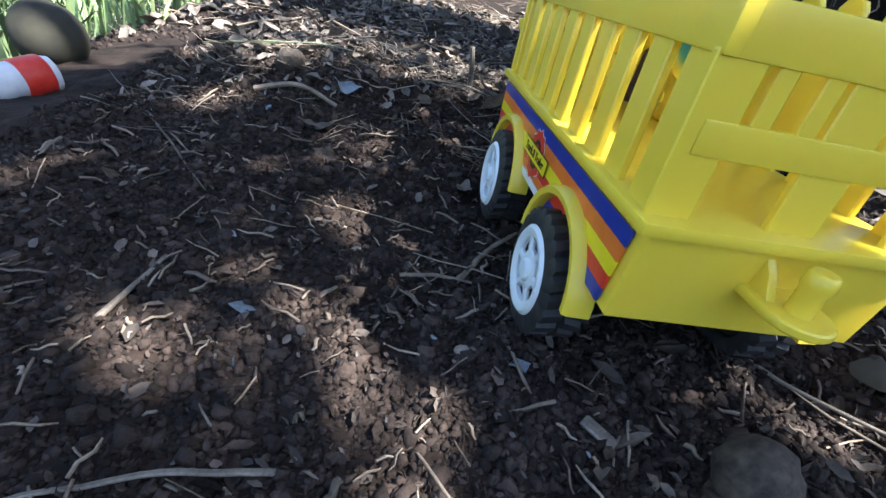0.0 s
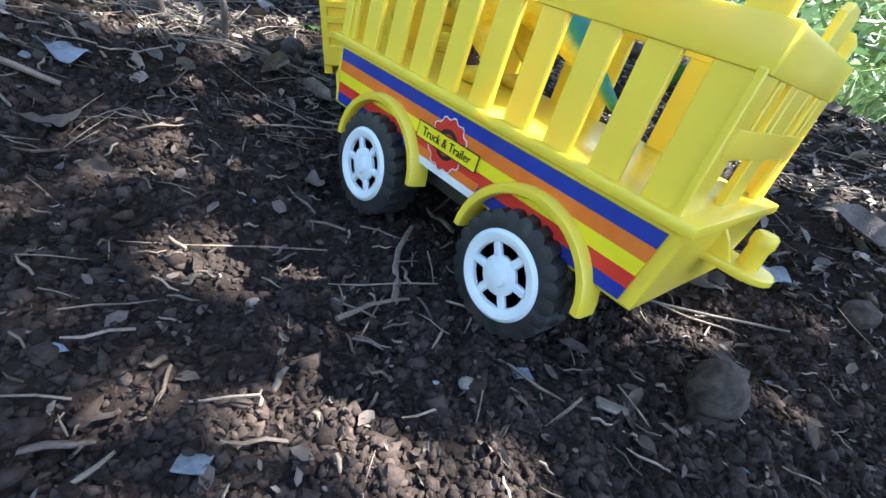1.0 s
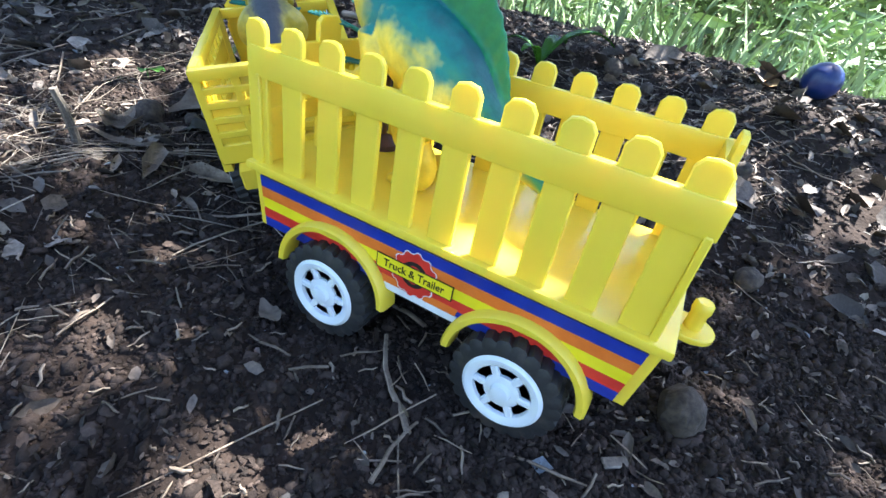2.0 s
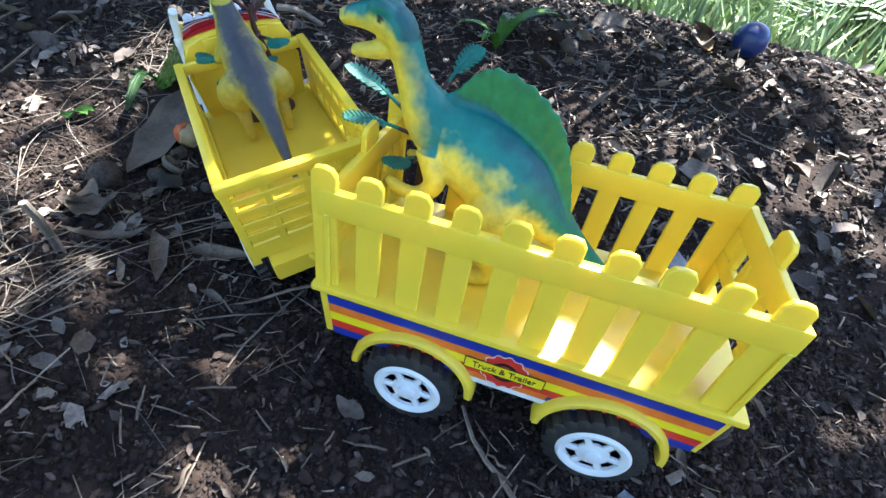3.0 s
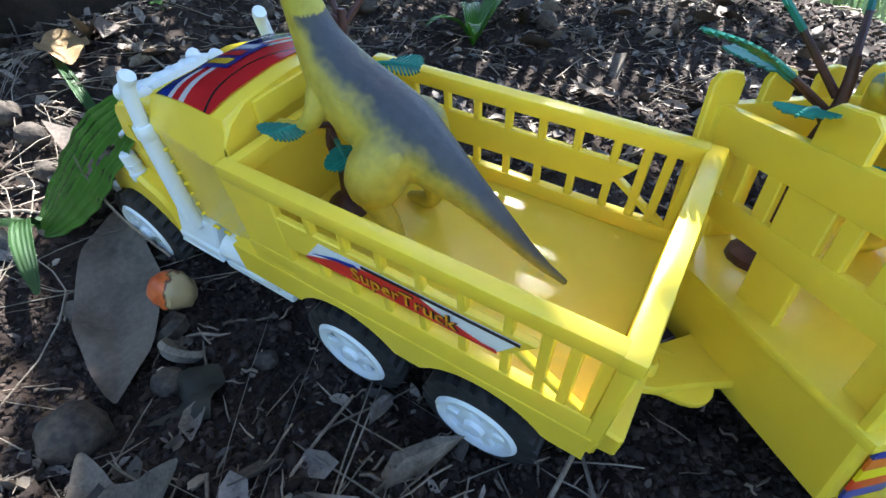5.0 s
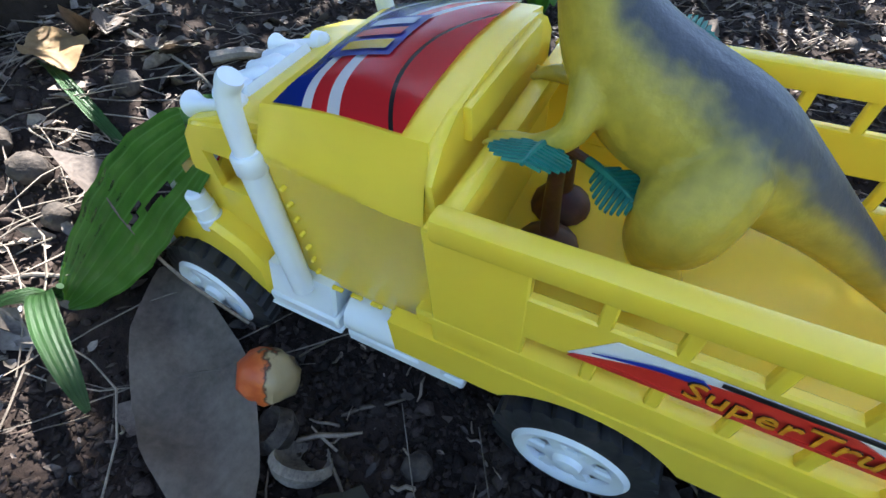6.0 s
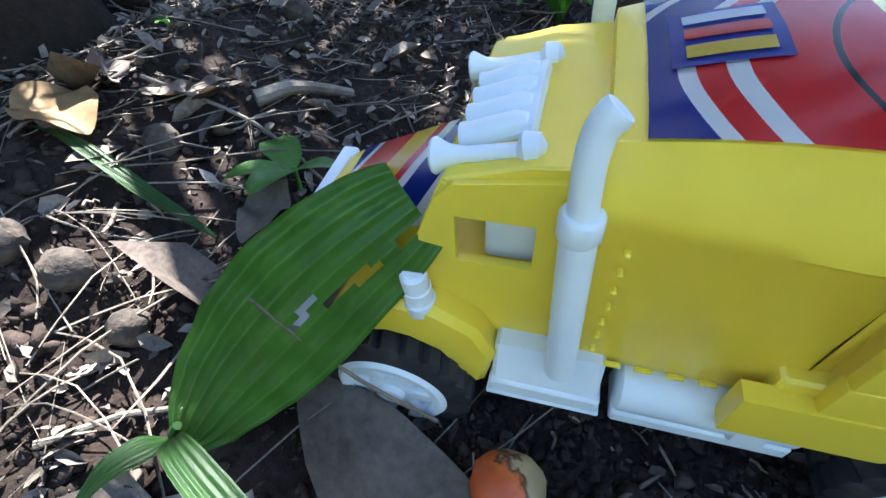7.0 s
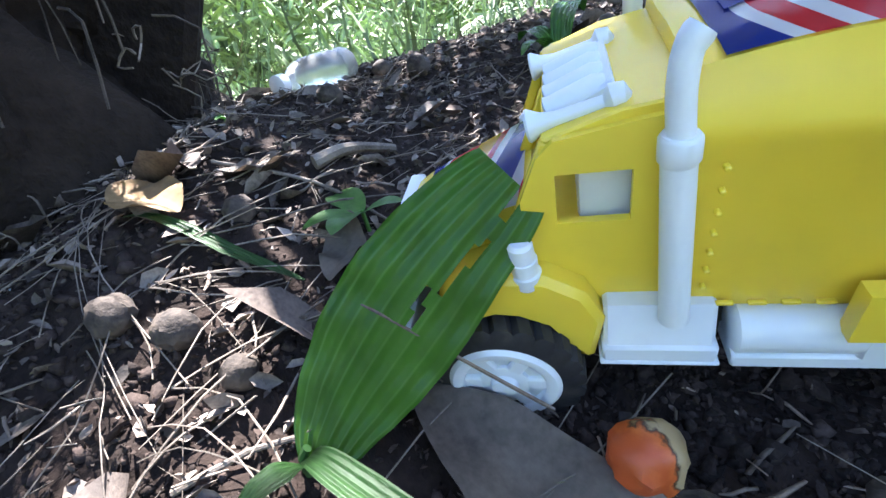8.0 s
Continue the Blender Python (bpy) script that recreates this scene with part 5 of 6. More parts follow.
def herb(x, y, size, leaves, label, lean=0.5, seed=1, name="seedling"):
    rng = random.Random(seed)
    z = on_soil(x, y)
    plant = thing(name, label, "seedling", pose(x, y, z), "seedlings in the soil")
    bm = bmesh.new()
    tube(bm, [(0, 0, -0.004), (0, 0, size * 0.3), (0.001, 0, size * 0.45)], 0.0008 + 0.01 * size, 6)
    part("stem", bm, HERB, plant)
    for k in range(leaves):
        a = rng.random() * 6.28
        L = size * (0.7 + 0.5 * rng.random())
        d = Vector((math.cos(a), math.sin(a), 0))
        bm = bmesh.new()
        z0 = Vector((0, 0, size * 0.4))
        leaf_sheet(bm, [z0, z0 + d * L * 0.35 + Vector((0, 0, L * lean * 0.5)), z0 + d * L * 0.7 + Vector((0, 0, L * lean * 0.7)), z0 + d * L + Vector((0, 0, L * lean * 0.5))], [0.0005, L * 0.22, L * 0.28, L * 0.2, 0.0005], 0.15, 10, 3)
        part("leaf", bm, HERB, plant)
    return plant


herb(0.312, 0.452, 0.030, 4, "small rounded green seedling in soil", 0.25, 3)
herb(0.440, 0.480, 0.012, 3, "tiny green sprout in soil", 0.4, 4)
herb(0.160, 0.560, 0.020, 3, "small green seedling in soil", 0.4, 5)
for x, y, sd in ((0.430, 0.205, 7),):
    plant = thing("weed", "broad-leaved green weed growing from soil", "weed", pose(x, y, on_soil(x, y)))
    rng = random.Random(sd)
    for k in range(4):
        a = [-1.2, -0.2, 1.6, 2.9][k] + 0.3 * rng.random()
        d = Vector((math.cos(a), math.sin(a), 0))
        L = (0.085, 0.06, 0.05, 0.045)[k] * (1 if sd == 7 else 0.4)
        bm = bmesh.new()
        leaf_sheet(bm, [Vector((0, 0, 0)), d * L * 0.3 + Vector((0, 0, L * 0.42)), d * L * 0.7 + Vector((0, 0, L * 0.55)), d * L + Vector((0, 0, L * 0.42))], [0.001, L * 0.12, L * 0.17, L * 0.12, 0.0008], 0.3, 14, 4, 0.05)
        part("leaf", bm, GREENLEAF, plant)


def ground_leaf(x, y, az, length, width, material, label, curl=0.15, rise=0.0, seed=0, category="dry leaf"):
    """A fallen leaf laid on the soil."""
    d = Vector((math.cos(radians(az)), math.sin(radians(az)), 0))
    pts = []
    for k in range(5):
        t = k / 4
        p = Vector((x, y, 0)) + d * length * (t - 0.5)
        p.z = on_soil(p.x, p.y, 0.006 + rise * t + curl * length * (2 * t - 1) ** 2 * 0.35)
        pts.append(p)
    bm = bmesh.new()
    leaf_sheet(bm, pts, [0.0008, width * 0.35, width * 0.5, width * 0.46, width * 0.3, 0.0008], 0.28, 20, 5, 0.14, 0.0005, seed)
    return solo("dry_leaf" if material is not BLADE and material is not GRASSLEAF else "grass_blade", bm, material, label, category, None, "fallen leaves")


ground_leaf(0.170, 0.464, 194, 0.128, 0.042, DRYLEAF, "large curled grey-brown dead leaf beside the truck", 0.10, 0.0, 1)
ground_leaf(0.375, 0.536, 25, 0.056, 0.034, TANLEAF, "tan curled dead leaf in dappled light", 0.22, 0.004, 2)
ground_leaf(0.052, 0.425, 300, 0.040, 0.026, FIBRE, "pale bleached crumpled leaf on soil", 0.9, 0.004, 3)
ground_leaf(0.060, 0.440, 20, 0.034, 0.018, FIBRE, "pale bleached crumpled leaf on soil", 0.9, 0.004, 31)
ground_leaf(0.030, 0.388, 130, 0.048, 0.010, FIBRE, "pale bleached leaf strip on soil", 0.5, 0.004, 4)
ground_leaf(-0.130, 0.250, 20, 0.030, 0.015, FIBRE, "small pale curled leaf on soil", 0.5, 0.0, 5)
ground_leaf(0.370, 0.480, 80, 0.045, 0.026, DRYLEAF, "brown dead leaf on the soil bank", 0.3, 0.0, 6)
ground_leaf(0.300, 0.470, 140, 0.040, 0.022, DRYLEAF, "brown curled dead leaf on soil", 0.3, 0.0, 7)
ground_leaf(0.335, 0.520, 35, 0.100, 0.008, GRASSLEAF, "long narrow green grass blade on soil", 0.05, 0.0, 8, "grass blade")
ground_leaf(-0.200, 0.400, -28, 0.190, 0.014, BLADE, "long pale dried palm leaflet on soil", 0.05, 0.008, 9, "dry leaf")
ground_leaf(0.560, -0.040, 10, 0.070, 0.028, TANLEAF, "tan dead leaf on the soil crest", 0.2, 0.0, 10)
ground_leaf(0.330, 0.120, 60, 0.045, 0.022, FIBRE, "pale curled dead leaf on the soil bank", 0.4, 0.0, 11)
ground_leaf(-0.017, 0.183, 70, 0.022, 0.012, DRYLEAF, "small crumpled brown leaf on soil", 0.6, 0.0, 13)


def nut(x, y, r, label, seed, material=NUT, squash=0.9, name="old_nut", lift=0.55):
    bm = bmesh.new()
    bmesh.ops.create_icosphere(bm, subdivisions=3, radius=r)
    for vert in bm.verts:
        c = vert.co
        a = math.atan2(c.y, c.x)
        vert.co = Vector((c.x, c.y, c.z * squash)) * (1 + 0.03 * math.sin(a * 9 + 5 * noise.noise(c * 70 + Vector((seed, 0, 0)))) + 0.16 * noise.noise(c * 0.9 / r + Vector((0, seed, 0))) + 0.13 * noise.noise(c * 2.6 / r + Vector((0, seed, 0))) + 0.05 * noise.noise(c * 7 / r + Vector((seed, seed, 0))))
    rng = random.Random(seed)
    return solo(name, bm, material, label, "nut", pose(x, y, on_soil(x, y, r * lift), rng.random() * 60, rng.random() * 60, rng.random() * 360), "nuts in the litter")


nut(0.056, -0.034, 0.0130, "round brown fibrous old palm nut on soil", 1)
nut(0.098, 0.462, 0.0130, "round brown old palm nut on soil", 2)
for k, (x, y, r) in enumerate(((0.322, 0.563, 0.012), (0.303, 0.543, 0.012), (0.275, 0.528, 0.009), (0.506, 0.301, 0.014), (0.520, 0.330, 0.012), (0.350, 0.500, 0.010), (0.440, 0.076, 0.010), (0.450, 0.120, 0.014), (-0.170, 0.345, 0.016), (-0.045, 0.420, 0.013), (0.120, 0.432, 0.009), (0.200, -0.060, 0.012), (0.230, 0.010, 0.010), (0.340, -0.040, 0.011), (0.130, 0.390, 0.007), (0.470, 0.400, 0.012), (0.300, 0.250, 0.010))):
    nut(x, y, 0.8 * r, "dark weathered palm nut lying in the litter", 10 + k)
nut(0.171, 0.437, 0.0118, "split orange palm fruit with pale chewed flesh", 40, FRUIT, 0.92, "palm_fruit", 0.8)
bm = bmesh.new()
lathe(bm, [(0.0, 0.009), (0.004, 0.0115), (0.007, 0.0105), (0.0065, 0.0095), (0.002, 0.007), (0.0015, 0.00001)], 18, "z")
for vert in bm.verts:
    vert.co *= 1 + 0.12 * noise.noise(vert.co * 150)
solo("fruit_husk", bm, FIBRE, "pale fibrous palm fruit husk on soil", "husk", pose(0.138, 0.431, on_soil(0.138, 0.431, 0.003), 25, 30, 0), "fruit husks")
bm = bmesh.new()
lathe(bm, [(0.0, 0.006), (0.005, 0.009), (0.010, 0.007), (0.0095, 0.006), (0.003, 0.004), (0.002, 0.00001)], 16, "z")
for vert in bm.verts:
    vert.co *= 1 + 0.15 * noise.noise(vert.co * 150)
solo("fruit_husk", bm, NUT, "brown broken palm fruit husk on soil", "husk", pose(0.153, 0.434, on_soil(0.153, 0.434, 0.002), -35, 10, 0), "fruit husks")


def stick(points, radius, material, label, name="twig", lift=0.002, taper=0.6):
    """A stick over spots x, y, height above the soil."""
    pts = [Vector((x, y, on_soil(x, y, lift + h))) for x, y, h in points]
    bm = bmesh.new()
    f = smooth_path(pts, 5 * len(pts))
    f = [Vector(p) + 0.0008 * Vector((noise.noise(Vector(p) * 120), noise.noise(Vector(p) * 130), 0)) for p in f]
    tube(bm, f, np.linspace(radius, radius * taper, len(f)).tolist(), 8)
    return solo(name, bm, material, label, "twig", None, "dead twigs on the soil")


stick([(0.008, 0.405, -0.01), (0.006, 0.406, 0.020), (0.002, 0.407, 0.042)], 0.0032, FIBRE, "pale broken stick standing up from the soil", "stick", 0.0, 0.8)
stick([(-0.176, 0.030, 0), (-0.173, 0.052, 0.001), (-0.169, 0.074, 0.002)], 0.0015, FIBRE, "pale dead twig on soil")
stick([(-0.060, 0.078, 0), (-0.040, 0.080, 0.002), (-0.022, 0.078, 0)], 0.0013, TWIG, "brown dead twig on soil")
stick([(-0.030, 0.078, 0), (-0.010, 0.106, 0.004), (0.008, 0.120, 0.004)], 0.0018, TWIG, "dark curved twig running under the trailer")
stick([(0.090, 0.060, 0.002), (0.112, 0.020, 0.003), (0.150, -0.040, 0.001)], 0.0012, FIBRE, "long pale twig behind the trailer")
stick([(0.362, 0.454, 0.004), (0.366, 0.432, 0.006), (0.371, 0.402, 0.003)], 0.0042, FIBRE, "thick pale broken stick on the soil bank", "stick")
stick([(0.390, 0.500, 0.004), (0.350, 0.460, 0.004), (0.310, 0.440, 0.002)], 0.0012, FIBRE, "thin pale twig on soil")
stick([(0.250, 0.560, 0.002), (0.245, 0.530, 0.004), (0.228, 0.500, 0.002)], 0.0014, FIBRE, "pale bent twig beside seedling")
stick([(-0.095, -0.032, 0), (-0.125, -0.035, 0.002), (-0.165, -0.043, 0)], 0.0012, FIBRE, "pale dead twig on soil")
stick([(0.075, 0.250, 0.0), (0.010, 0.262, 0.002), (-0.020, 0.262, 0.0)], 0.0009, FIBRE, "thin pale straw on soil")
stick([(-0.190, 0.300, 0.001), (-0.155, 0.305, 0.004), (-0.120, 0.290, 0.001)], 0.0026, TWIG, "dark brown twig on soil")
stick([(0.226, 0.458, 0.0), (0.232, 0.452, 0.02), (0.236, 0.446, 0.035)], 0.0022, TWIG, "dark root stub beside the front wheel")
bm = bmesh.new()
box(bm, (-0.007, -0.0028, 0), (0.007, 0.0028, 0.002), 0.0006)
solo("wood_chip", bm, FIBRE, "small pale wood chip on soil", "chip", pose(0.014, -0.012, on_soil(0.014, -0.012, 0.002), 6, 4, -50))
bm = bmesh.new()
bmesh.ops.create_icosphere(bm, subdivisions=2, radius=0.0045)
solo("pebble", bm, FIBRE, "small flat pale pebble on soil", "pebble", pose(-0.032, 0.026, on_soil(-0.032, 0.026, 0.001)) @ Matrix.Diagonal((1, 0.85, 0.45, 1)), "pale pebbles")
bm = bmesh.new()
bmesh.ops.create_icosphere(bm, subdivisions=2, radius=0.0040)
solo("pebble", bm, FIBRE, "small flat pale pebble on soil", "pebble", pose(-0.083, 0.103, on_soil(-0.083, 0.103, 0.001)) @ Matrix.Diagonal((1, 0.8, 0.45, 1)), "pale pebbles")


def scrap(x, y, size, label, material=SCRAP, seed=0):
    rng = random.Random(seed)
    bm = bmesh.new()
    bmesh.ops.create_grid(bm, x_segments=7, y_segments=7, size=size)
    for vert in bm.verts:
        vert.co += Vector((0.25 * size * noise.noise(vert.co * 90 + Vector((seed, 0, 0))), 0.25 * size * noise.noise(vert.co * 95 + Vector((0, seed, 0))), size * 0.8 * noise.noise(vert.co * 70 + Vector((seed, seed, 0)))))
    bmesh.ops.solidify(bm, geom=bm.faces[:], thickness=0.0004)
    return solo("plastic_scrap", bm, material, label, "scrap", pose(x, y, on_soil(x, y, 0.25 * size + 0.002), 10 * rng.random(), 15 * rng.random(), 360 * rng.random()), "scraps on the soil")


scrap(0.185, -0.010, 0.014, "crumpled grey-blue plastic scrap on soil", SCRAP, 3)
scrap(-0.010, 0.018, 0.004, "small grey-blue plastic scrap on soil", SCRAP, 4)
scrap(0.150, 0.010, 0.012, "dark crumpled scrap on soil", DARKIN, 5)
scrap(0.112, 0.424, 0.014, "dark blue-black crumpled scrap on soil", DARKIN, 6)
scrap(0.160, 0.240, 0.014, "crumpled pale scrap on soil behind the truck", SCRAP, 7)
scrap(-0.115, 0.320, 0.010, "crumpled grey scrap on soil", SCRAP, 8)
scrap(-0.125, 0.040, 0.004, "small grey-blue scrap on soil", SCRAP, 9)


def tuft(x, y, az, length, count, label, seed):
    """A bundle of dry fibre lying on the soil."""
    rng = random.Random(seed)
    bm = bmesh.new()
    d = Vector((math.cos(radians(az)), math.sin(radians(az)), 0))
    s = Vector((-d.y, d.x, 0))
    for k in range(count):
        o = s * rng.uniform(-0.035, 0.035)
        L = length * rng.uniform(0.5, 1.0)
        f = rng.uniform(-1.4, 1.4)
        d = Vector((math.cos(radians(az) + rng.uniform(-1.2, 1.2)), math.sin(radians(az) + rng.uniform(-1.2, 1.2)), 0)).normalized()
        pts = []
        for t in (0, 0.35, 0.7, 1):
            p = Vector((x, y, 0)) + o * (1 + t) + d * L * t + s * f * L * t * t
            p.z = on_soil(p.x, p.y, 0.003 + rng.uniform(0, 0.012) * (1 - abs(2 * t - 1)))
            pts.append(p)
        tube(bm, smooth_path(pts, 7), rng.uniform(0.00022, 0.0005), 4)
    return solo("fibre_tuft", bm, FIBRE, label, "fibre", None, "fibre tufts")


tuft(0.190, 0.545, 215, 0.110, 11, "bundle of pale dry palm fibre on soil", 1)
tuft(0.260, 0.570, 235, 0.090, 11, "bundle of pale dry palm fibre on soil", 2)
tuft(0.330, 0.560, 200, 0.080, 11, "bundle of pale dry palm fibre on soil", 3)
tuft(-0.060, 0.390, 60, 0.120, 30, "bundle of pale dry palm fibre on soil", 4)
tuft(-0.010, 0.450, 100, 0.120, 30, "bundle of pale dry palm fibre on soil", 5)
tuft(0.420, 0.560, 130, 0.120, 11, "bundle of dry palm fibre at tree foot", 6)

# ball and bottles
bm = bmesh.new()
bmesh.ops.create_uvsphere(bm, u_segments=28, v_segments=18, radius=0.021)
for vert in bm.verts:
    if abs(vert.co.z) < 0.0012:
        vert.co *= 1.02
solo("plastic_ball", bm, BALLBLUE, "dark blue plastic ball lying on the soil crest", "ball", pose(0.560, -0.095, on_soil(0.560, -0.095, 0.020), 30, 20, 0))


def bottle(m, label, body, cap, band=None):
    b = thing("bottle", label, "bottle", m, "thrown-away bottles")
    bm = bmesh.new()
    lathe(bm, [(0.0, 0.010), (0.002, 0.024), (0.010, 0.027), (0.030, 0.0255), (0.036, 0.027), (0.060, 0.0255), (0.066, 0.027), (0.100, 0.026), (0.118, 0.021), (0.132, 0.013), (0.138, 0.0115), (0.150, 0.0115)], 26, "y")
    for vert in bm.verts:
        vert.co += 0.003 * Vector((noise.noise(vert.co * 40), 0, noise.noise(vert.co * 43)))
    part("bottle_body", bm, body, b)
    bm = bmesh.new()
    lathe(bm, [(0.143, 0.0135), (0.144, 0.0142), (0.157, 0.0142), (0.158, 0.012)], 20, "y")
    part("cap", bm, cap, b)
    if band:
        bm = bmesh.new()
        lathe(bm, [(0.012, 0.0284), (0.014, 0.0289), (0.046, 0.0284), (0.048, 0.0278)], 26, "y")
        part("label_band", bm, band, b)
    return b


bottle(pose(0.585, 0.338, on_soil(0.585, 0.338, 0.015), 0, 0, 31) @ Matrix.Scale(0.62, 4), "clouded clear plastic bottle lying on the crest", PET, PAPER)
bottle(pose(-0.362, 0.322, on_soil(-0.362, 0.322, 0.013), -8, 0, 152) @ Matrix.Scale(0.60, 4), "white and red plastic bottle lying on the bank edge", PAPER, BLACKP, RED)
bm = bmesh.new()
bmesh.ops.create_icosphere(bm, subdivisions=3, radius=0.034)
for vert in bm.verts:
    vert.co *= 1 + 0.2 * noise.noise(vert.co * 22)
solo("burnt_husk", bm, DARKIN, "dark charred coconut husk on the bank edge", "husk", pose(-0.430, 0.430, on_soil(-0.43, 0.43, 0.03)))

# ---- palm tree and green land beyond the bank ----
palm = thing("palm_tree", "oil palm with dark fibrous trunk and arching fronds", "palm tree", pose(0.655, 0.755, gz(0.655, 0.755) - 0.06))
bm = bmesh.new()
n, hgt = 96, 70
rows = []
for i in range(hgt + 1):
    z = 1.7 * i / hgt
    row = []
    for j in range(n):
        a = 2 * math.pi * j / n
        r = 0.235 + 0.05 * math.exp(-z / 0.12) + 0.03 * abs(math.sin(a * 4 + z * 14)) + 0.05 * noise.noise(Vector((math.cos(a) * 3, math.sin(a) * 3, z * 9))) + 0.025 * noise.noise(Vector((math.cos(a) * 11, math.sin(a) * 11, z * 30)))
        row.append(bm.verts.new((r * math.cos(a), r * math.sin(a), z)))
    rows.append(row)
for r0, r1 in zip(rows, rows[1:]):
    for j in range(n):
        bm.faces.new((r0[j], r0[(j + 1) % n], r1[(j + 1) % n], r1[j]))
part("trunk", bm, BARK, palm, "dark rough fibrous palm trunk")
rng = random.Random(5)
for k in range(34):
    a = rng.uniform(2.2, 5.6)
    z = 0.03 + 0.9 * (k / 34) + rng.uniform(-0.03, 0.03)
    d = Vector((math.cos(a), math.sin(a), 0))
    bm = bmesh.new()
    L = rng.uniform(0.10, 0.2)
    p0 = d * 0.22 + Vector((0, 0, z))
    beam(bm, p0, p0 + d * L * 0.55 + Vector((0, 0, L)), rng.uniform(0.05, 0.08), 0.025, (-d.y, d.x, 0.01), 0.008)
    part("frond_stub", bm, BARK, palm)
bm = bmesh.new()
for k in range(900):
    a = rng.uniform(2.2, 5.6)
    z = rng.uniform(0.0, 0.9)
    d = Vector((math.cos(a), math.sin(a), 0))
    p0 = d * rng.uniform(0.25, 0.31) + Vector((0, 0, z))
    L = rng.uniform(0.015, 0.075)
    s = Vector((-d.y, d.x, 0)) * rng.uniform(-0.8, 0.8)
    tube(bm, smooth_path([p0, p0 + (d * 0.35 + s * 0.3) * L + Vector((0, 0, -0.2 * L)), p0 + (d * 0.2 + s * 0.5) * L + Vector((0, 0, -L))], 5), rng.uniform(0.0004, 0.0009), 4)
part("root_fibre", bm, BARKFIBRE, palm, "hanging grey-brown root fibres")
bm = bmesh.new()
for k in range(46):
    a0, z0 = rng.uniform(2.6, 5.2), rng.uniform(0.02, 0.6)
    for q in range(7):
        a, z = a0 + rng.uniform(-0.06, 0.06), z0 + rng.uniform(-0.02, 0.02)
        d = Vector((math.cos(a), math.sin(a), 0))
        p = d * rng.uniform(0.27, 0.31) + Vector((0, 0, z))
        path = [p]
        for w in range(4):
            p = p + Vector((rng.uniform(-1, 1), rng.uniform(-1, 1), rng.uniform(-1.1, 0.5))) * 0.012 + d * 0.003
            path.append(p)
        tube(bm, smooth_path(path, 9), rng.uniform(0.0005, 0.0011), 4)
part("root_tuft", bm, FIBRE, palm, "pale curled root tufts")


def frond(parent, root, az, length, rise, droop, leaflet, pairs, seed, material=FROND):
    """An arching palm frond with two rows of leaflets."""
    rng = random.Random(seed)
    d = Vector((math.cos(az), math.sin(az), 0))
    s = Vector((-d.y, d.x, 0))
    path = lambda t: Vector(root) + d * length * t + Vector((0, 0, rise * t - droop * t * t))
    verts, faces = [], []
    n = 12
    for i in range(n):
        t = i / (n - 1)
        p, r = path(t), 0.012 * (1 - 0.8 * t) * length / 2.2
        for a in (0, 2.1, 4.2):
            verts.append(p + s * r * math.cos(a) + Vector((0, 0, r * math.sin(a))))
    for i in range(n - 1):
        for k in range(3):
            faces.append((3 * i + k, 3 * i + (k + 1) % 3, 3 * i + 3 + (k + 1) % 3, 3 * i + 3 + k))
    for i in range(pairs):
        t = 0.12 + 0.87 * i / pairs
        p = path(t)
        L = leaflet * math.sin(math.pi * (0.15 + 0.78 * t)) * rng.uniform(0.85, 1.1)
        for q in (-1, 1):
            out = (s * q + d * 0.55 + Vector((0, 0, rng.uniform(-0.1, 0.35)))).normalized()
            w = (d * 0.8 + Vector((0, 0, rng.uniform(-0.5, 0.5)))).normalized() * leaflet * 0.032
            m1 = p + out * L * 0.5
            e = p + out * L - Vector((0, 0, 0.25 * L))
            b = len(verts)
            verts += [p - w * 0.4, p + w * 0.4, m1 + w, m1 - w, e]
            faces += [(b, b + 1, b + 2, b + 3), (b + 3, b + 2, b + 4)]
    ob = new("frond", raw_mesh("frond", [tuple(q) for q in verts], faces, material))
    ob.parent = parent
    return ob


rng = random.Random(9)
for k in range(5):
    az = radians(80 + 120 * k / 5)
    frond(palm, (0.1 * math.cos(az), 0.1 * math.sin(az), 1.62 + 0.5 * rng.random()), az, rng.uniform(0.9, 1.5), rng.uniform(0.2, 0.6), rng.uniform(0.2, 0.6), rng.uniform(0.45, 0.65), 30, 100 + k)
for az, z, L in ((-75, 0.55, 0.9), (-100, 0.42, 0.7), (-50, 0.62, 1.1)):
    frond(palm, (0.25 * math.cos(radians(az)), 0.25 * math.sin(radians(az)), z), radians(az), L, 0.25, 0.45, 0.30, 34, int(z * 100))

# an unseen broad-leaved tree, added to break the sun into dapples
shade = thing("shade_tree", "unseen broad-leaved tree added so its leaves dapple the sunlight", "tree", pose(-1.15, -0.95, gz(-1.15, -0.95) - 0.05))
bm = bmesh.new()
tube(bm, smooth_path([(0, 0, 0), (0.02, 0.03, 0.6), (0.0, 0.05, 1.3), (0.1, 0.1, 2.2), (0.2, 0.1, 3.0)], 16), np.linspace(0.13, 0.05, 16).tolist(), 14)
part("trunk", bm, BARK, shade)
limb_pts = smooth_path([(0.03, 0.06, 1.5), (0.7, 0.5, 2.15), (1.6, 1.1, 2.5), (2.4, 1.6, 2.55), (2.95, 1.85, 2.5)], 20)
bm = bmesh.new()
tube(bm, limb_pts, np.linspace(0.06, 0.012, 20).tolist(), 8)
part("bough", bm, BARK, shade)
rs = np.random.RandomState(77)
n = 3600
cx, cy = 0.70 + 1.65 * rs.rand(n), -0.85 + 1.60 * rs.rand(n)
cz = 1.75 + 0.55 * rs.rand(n)
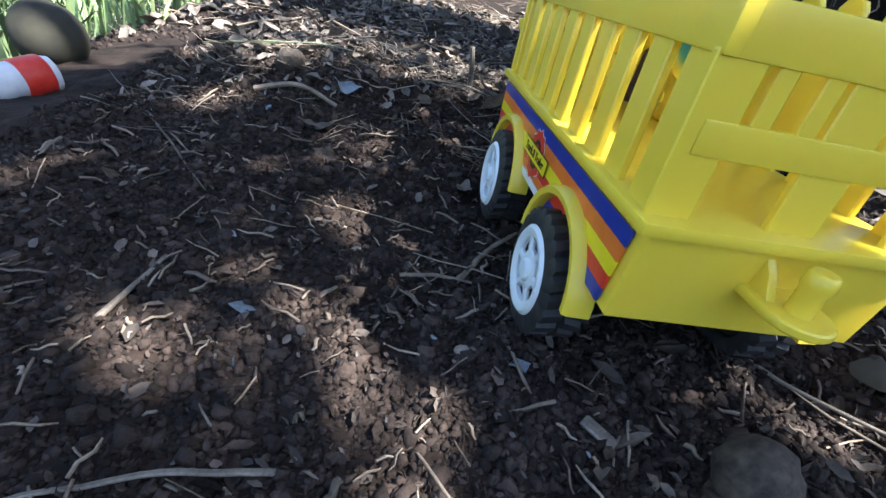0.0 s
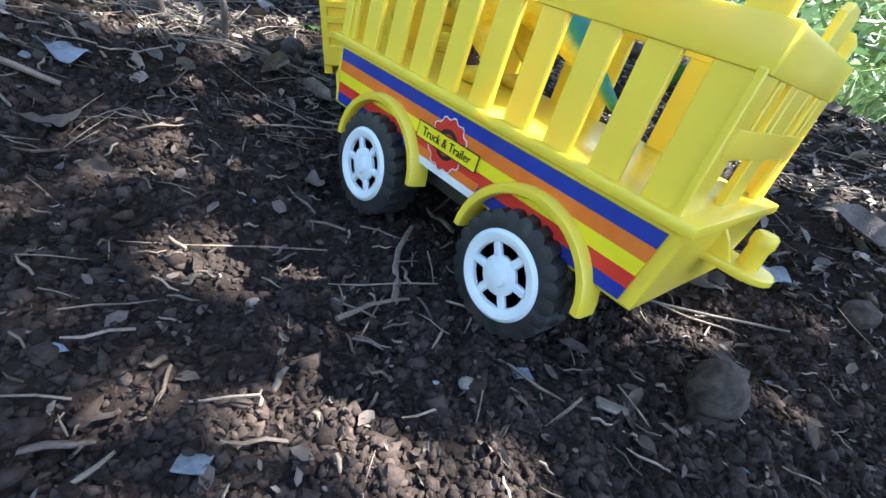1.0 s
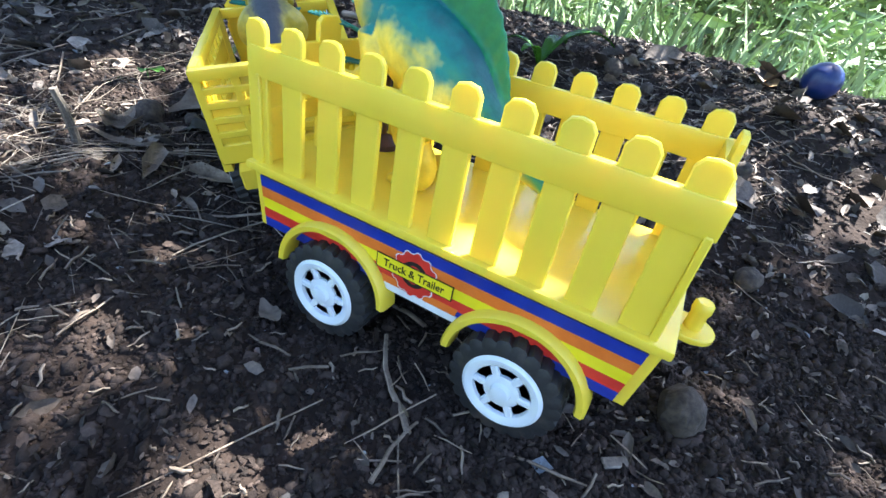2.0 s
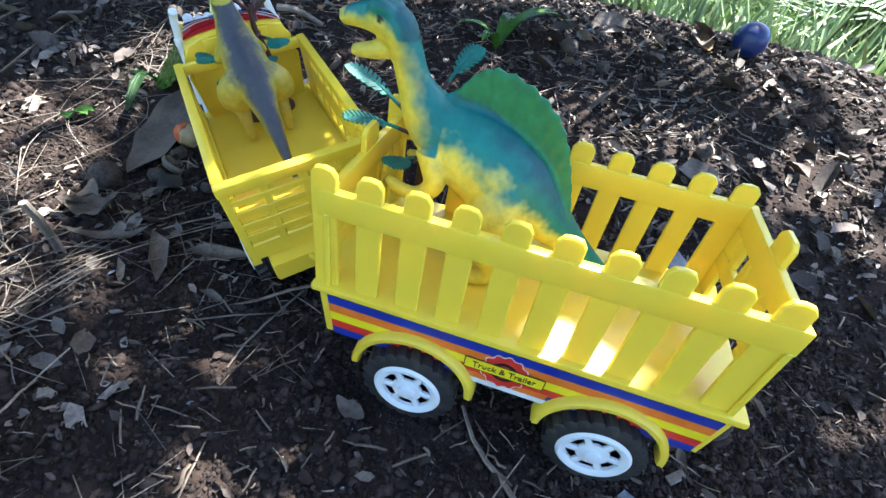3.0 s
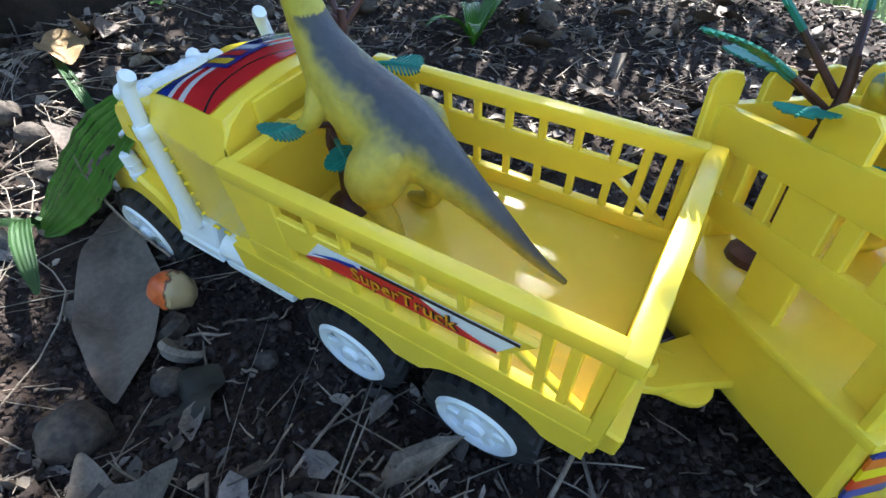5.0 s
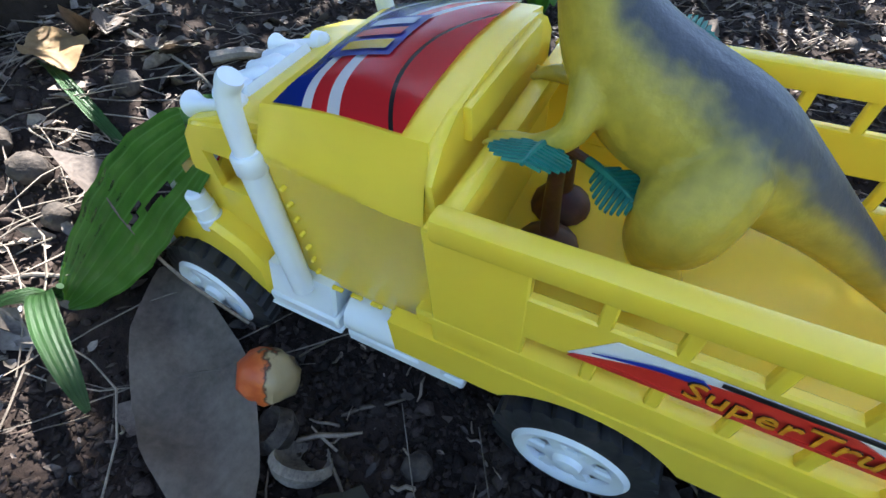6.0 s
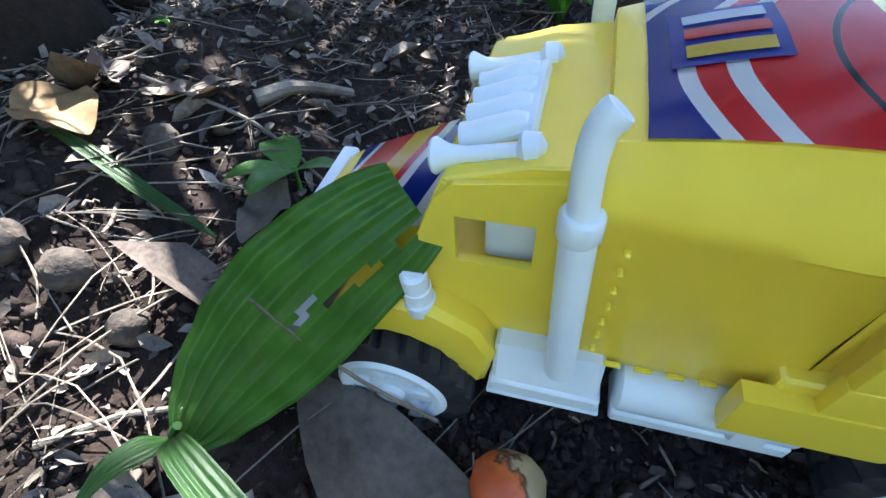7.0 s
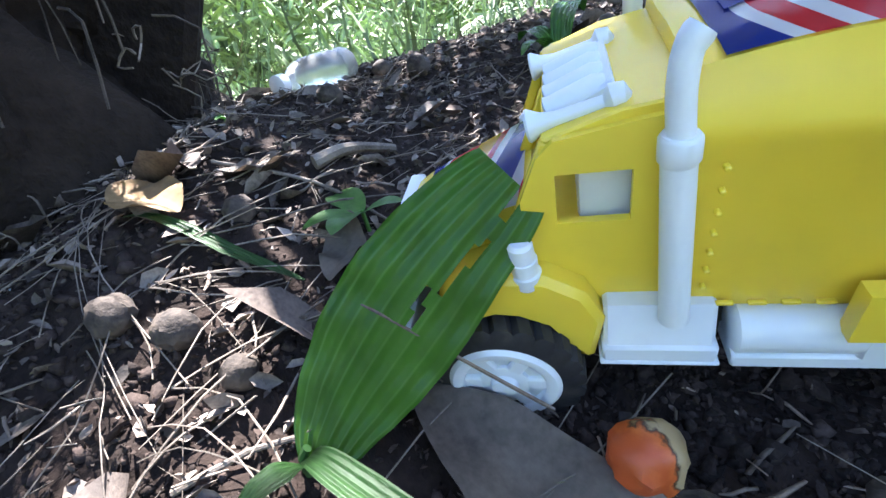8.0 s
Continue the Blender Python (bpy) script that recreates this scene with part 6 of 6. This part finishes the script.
# shapes the shade: thick over the shelf, open over the bank, with two gaps for sun
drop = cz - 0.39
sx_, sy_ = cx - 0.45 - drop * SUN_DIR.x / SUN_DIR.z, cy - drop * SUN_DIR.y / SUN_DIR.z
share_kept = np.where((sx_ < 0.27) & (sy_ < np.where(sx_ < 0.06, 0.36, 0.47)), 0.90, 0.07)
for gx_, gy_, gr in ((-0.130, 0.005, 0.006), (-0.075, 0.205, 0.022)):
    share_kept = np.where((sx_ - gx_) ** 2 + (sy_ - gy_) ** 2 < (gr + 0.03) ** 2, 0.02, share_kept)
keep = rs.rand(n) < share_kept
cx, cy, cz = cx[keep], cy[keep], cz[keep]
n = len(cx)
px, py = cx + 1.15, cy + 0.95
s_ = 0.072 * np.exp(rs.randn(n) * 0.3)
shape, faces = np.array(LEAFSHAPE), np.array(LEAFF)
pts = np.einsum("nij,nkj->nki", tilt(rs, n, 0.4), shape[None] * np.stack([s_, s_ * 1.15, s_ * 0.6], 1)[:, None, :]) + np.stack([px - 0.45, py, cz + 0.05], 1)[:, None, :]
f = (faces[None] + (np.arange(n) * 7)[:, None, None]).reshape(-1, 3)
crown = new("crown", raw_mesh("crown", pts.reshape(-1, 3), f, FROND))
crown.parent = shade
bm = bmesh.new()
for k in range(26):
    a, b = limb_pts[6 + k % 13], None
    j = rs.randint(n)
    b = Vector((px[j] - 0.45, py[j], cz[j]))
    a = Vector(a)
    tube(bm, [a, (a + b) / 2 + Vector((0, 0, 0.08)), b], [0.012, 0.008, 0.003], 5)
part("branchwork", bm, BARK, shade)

BLADESHAPE = [(-0.5, 0, 0), (0.5, 0, 0), (0.42, 0.10, 0.45), (-0.42, 0.10, 0.45), (0.0, 0.38, 1.0)]


def grass(n, seed, lo, hi, height, width, keep, label="bright green grass and weeds in sunlight"):
    rng, x, y = scatter(n, seed, lo, hi)
    ok = keep(x, y)
    x, y = x[ok], y[ok]
    n = len(x)
    h = height * np.exp(rng.randn(n) * 0.35)
    sc = np.stack([width * (0.6 + rng.rand(n)), h * (0.6 + rng.rand(n)), h], 1)
    pts = np.array(BLADESHAPE)
    tri = [(0, 1, 2), (0, 2, 3), (3, 2, 4)]
    many("grass", pts, tri, tilt(rng, n, 0.18), sc, np.stack([x, y, GZ(x, y)], 1), GRASS, label, "grass")


beyond = lambda x, y: (x > 0.80) | (x < -0.46) | ((y < -0.62) & (x > 0.3))
grass(26000, 51, (0.75, -2.2), (3.2, 2.2), 0.10, 0.006, beyond)
grass(14000, 52, (2.0, -6), (9, 6), 0.25, 0.016, beyond)
grass(9000, 53, (-2.4, 0.1), (-0.45, 3.5), 0.08, 0.006, beyond)
grass(6000, 54, (-9, -2), (-2, 9), 0.25, 0.016, beyond)
grass(6000, 55, (0.3, -3), (2.2, -0.6), 0.10, 0.006, beyond)


def bush(x, y, size, leaves, seed, label="leafy green shrub in bright light"):
    """A low bush of many single leaves on bent stems."""
    b = thing("bush", label, "bush", pose(x, y, gz(x, y)), "bushes beyond the bank")
    rng = np.random.RandomState(seed)
    bm = bmesh.new()
    for k in range(9):
        a, r = rng.rand() * 6.28, size * (0.3 + 0.5 * rng.rand())
        tube(bm, smooth_path([(0, 0, -0.02), (0.4 * r * math.cos(a), 0.4 * r * math.sin(a), 0.45 * size), (r * math.cos(a), r * math.sin(a), size * (0.7 + 0.5 * rng.rand()))], 6), np.linspace(0.012 * size + 0.002, 0.002, 6).tolist(), 5)
    part("trunk", bm, TWIG, b)
    u = rng.randn(leaves, 3)
    u /= np.linalg.norm(u, axis=1)[:, None]
    r = size * (0.35 + 0.65 * rng.rand(leaves)) * (1 + 0.3 * np.sin(5 * u[:, 0] + seed))
    p = u * r[:, None] * np.array([0.9, 0.9, 0.75]) + np.array([0, 0, size * 0.75])
    s = size * 0.062 * np.exp(rng.randn(leaves) * 0.35)
    shape, faces = np.array(LEAFSHAPE), np.array(LEAFF)
    pts = np.einsum("nij,nkj->nki", spin(rng, leaves), shape[None] * np.stack([s * 2.2, s * 0.9, s], 1)[:, None, :]) + p[:, None, :]
    f = (faces[None] + (np.arange(leaves) * 7)[:, None, None]).reshape(-1, 3)
    ob = new("foliage", raw_mesh("foliage", pts.reshape(-1, 3), f, GRASS))
    ob.parent = b
    return b


for k, (x, y, s) in enumerate(((1.9, 0.4, 0.35), (2.6, -0.5, 0.5), (3.4, 0.9, 0.8), (3.8, -1.6, 0.8), (2.3, -1.5, 0.4), (4.8, 0.0, 1.2), (5.5, -2.6, 1.3), (5.2, 2.4, 1.3), (3.0, -2.9, 0.7), (1.5, -1.2, 0.25), (7.5, -1.0, 2.0), (7.0, -4.5, 2.0), (7.0, 4.0, 2.0), (-1.5, 2.2, 0.5), (-2.8, 3.0, 0.9), (-1.2, 3.6, 0.8), (-4.0, 5.0, 1.6), (-0.2, 4.8, 1.4), (-5.0, 2.0, 1.6), (2.0, 5.5, 1.8), (4.0, 5.0, 1.8), (8.5, 1.5, 2.2), (4.5, -6.0, 2.0), (1.5, -4.5, 1.2))):
    bush(x, y, s, 2300, 300 + k)

sapling = thing("sapling", "thin dark sapling stem with palm leaves beyond the bank", "sapling", pose(1.25, -0.62, gz(1.25, -0.62)))
bm = bmesh.new()
tube(bm, smooth_path([(0, 0, -0.02), (0.01, 0.01, 0.2), (0.0, -0.02, 0.45), (0.02, 0.0, 0.8)], 9), np.linspace(0.016, 0.007, 9).tolist(), 8)
part("stem", bm, BARK, sapling)
for k in range(7):
    frond(sapling, (0.0, 0.0, 0.28 + 0.07 * k), radians(51 * k + 20), 0.45, 0.22, 0.32, 0.16, 26, 400 + k)
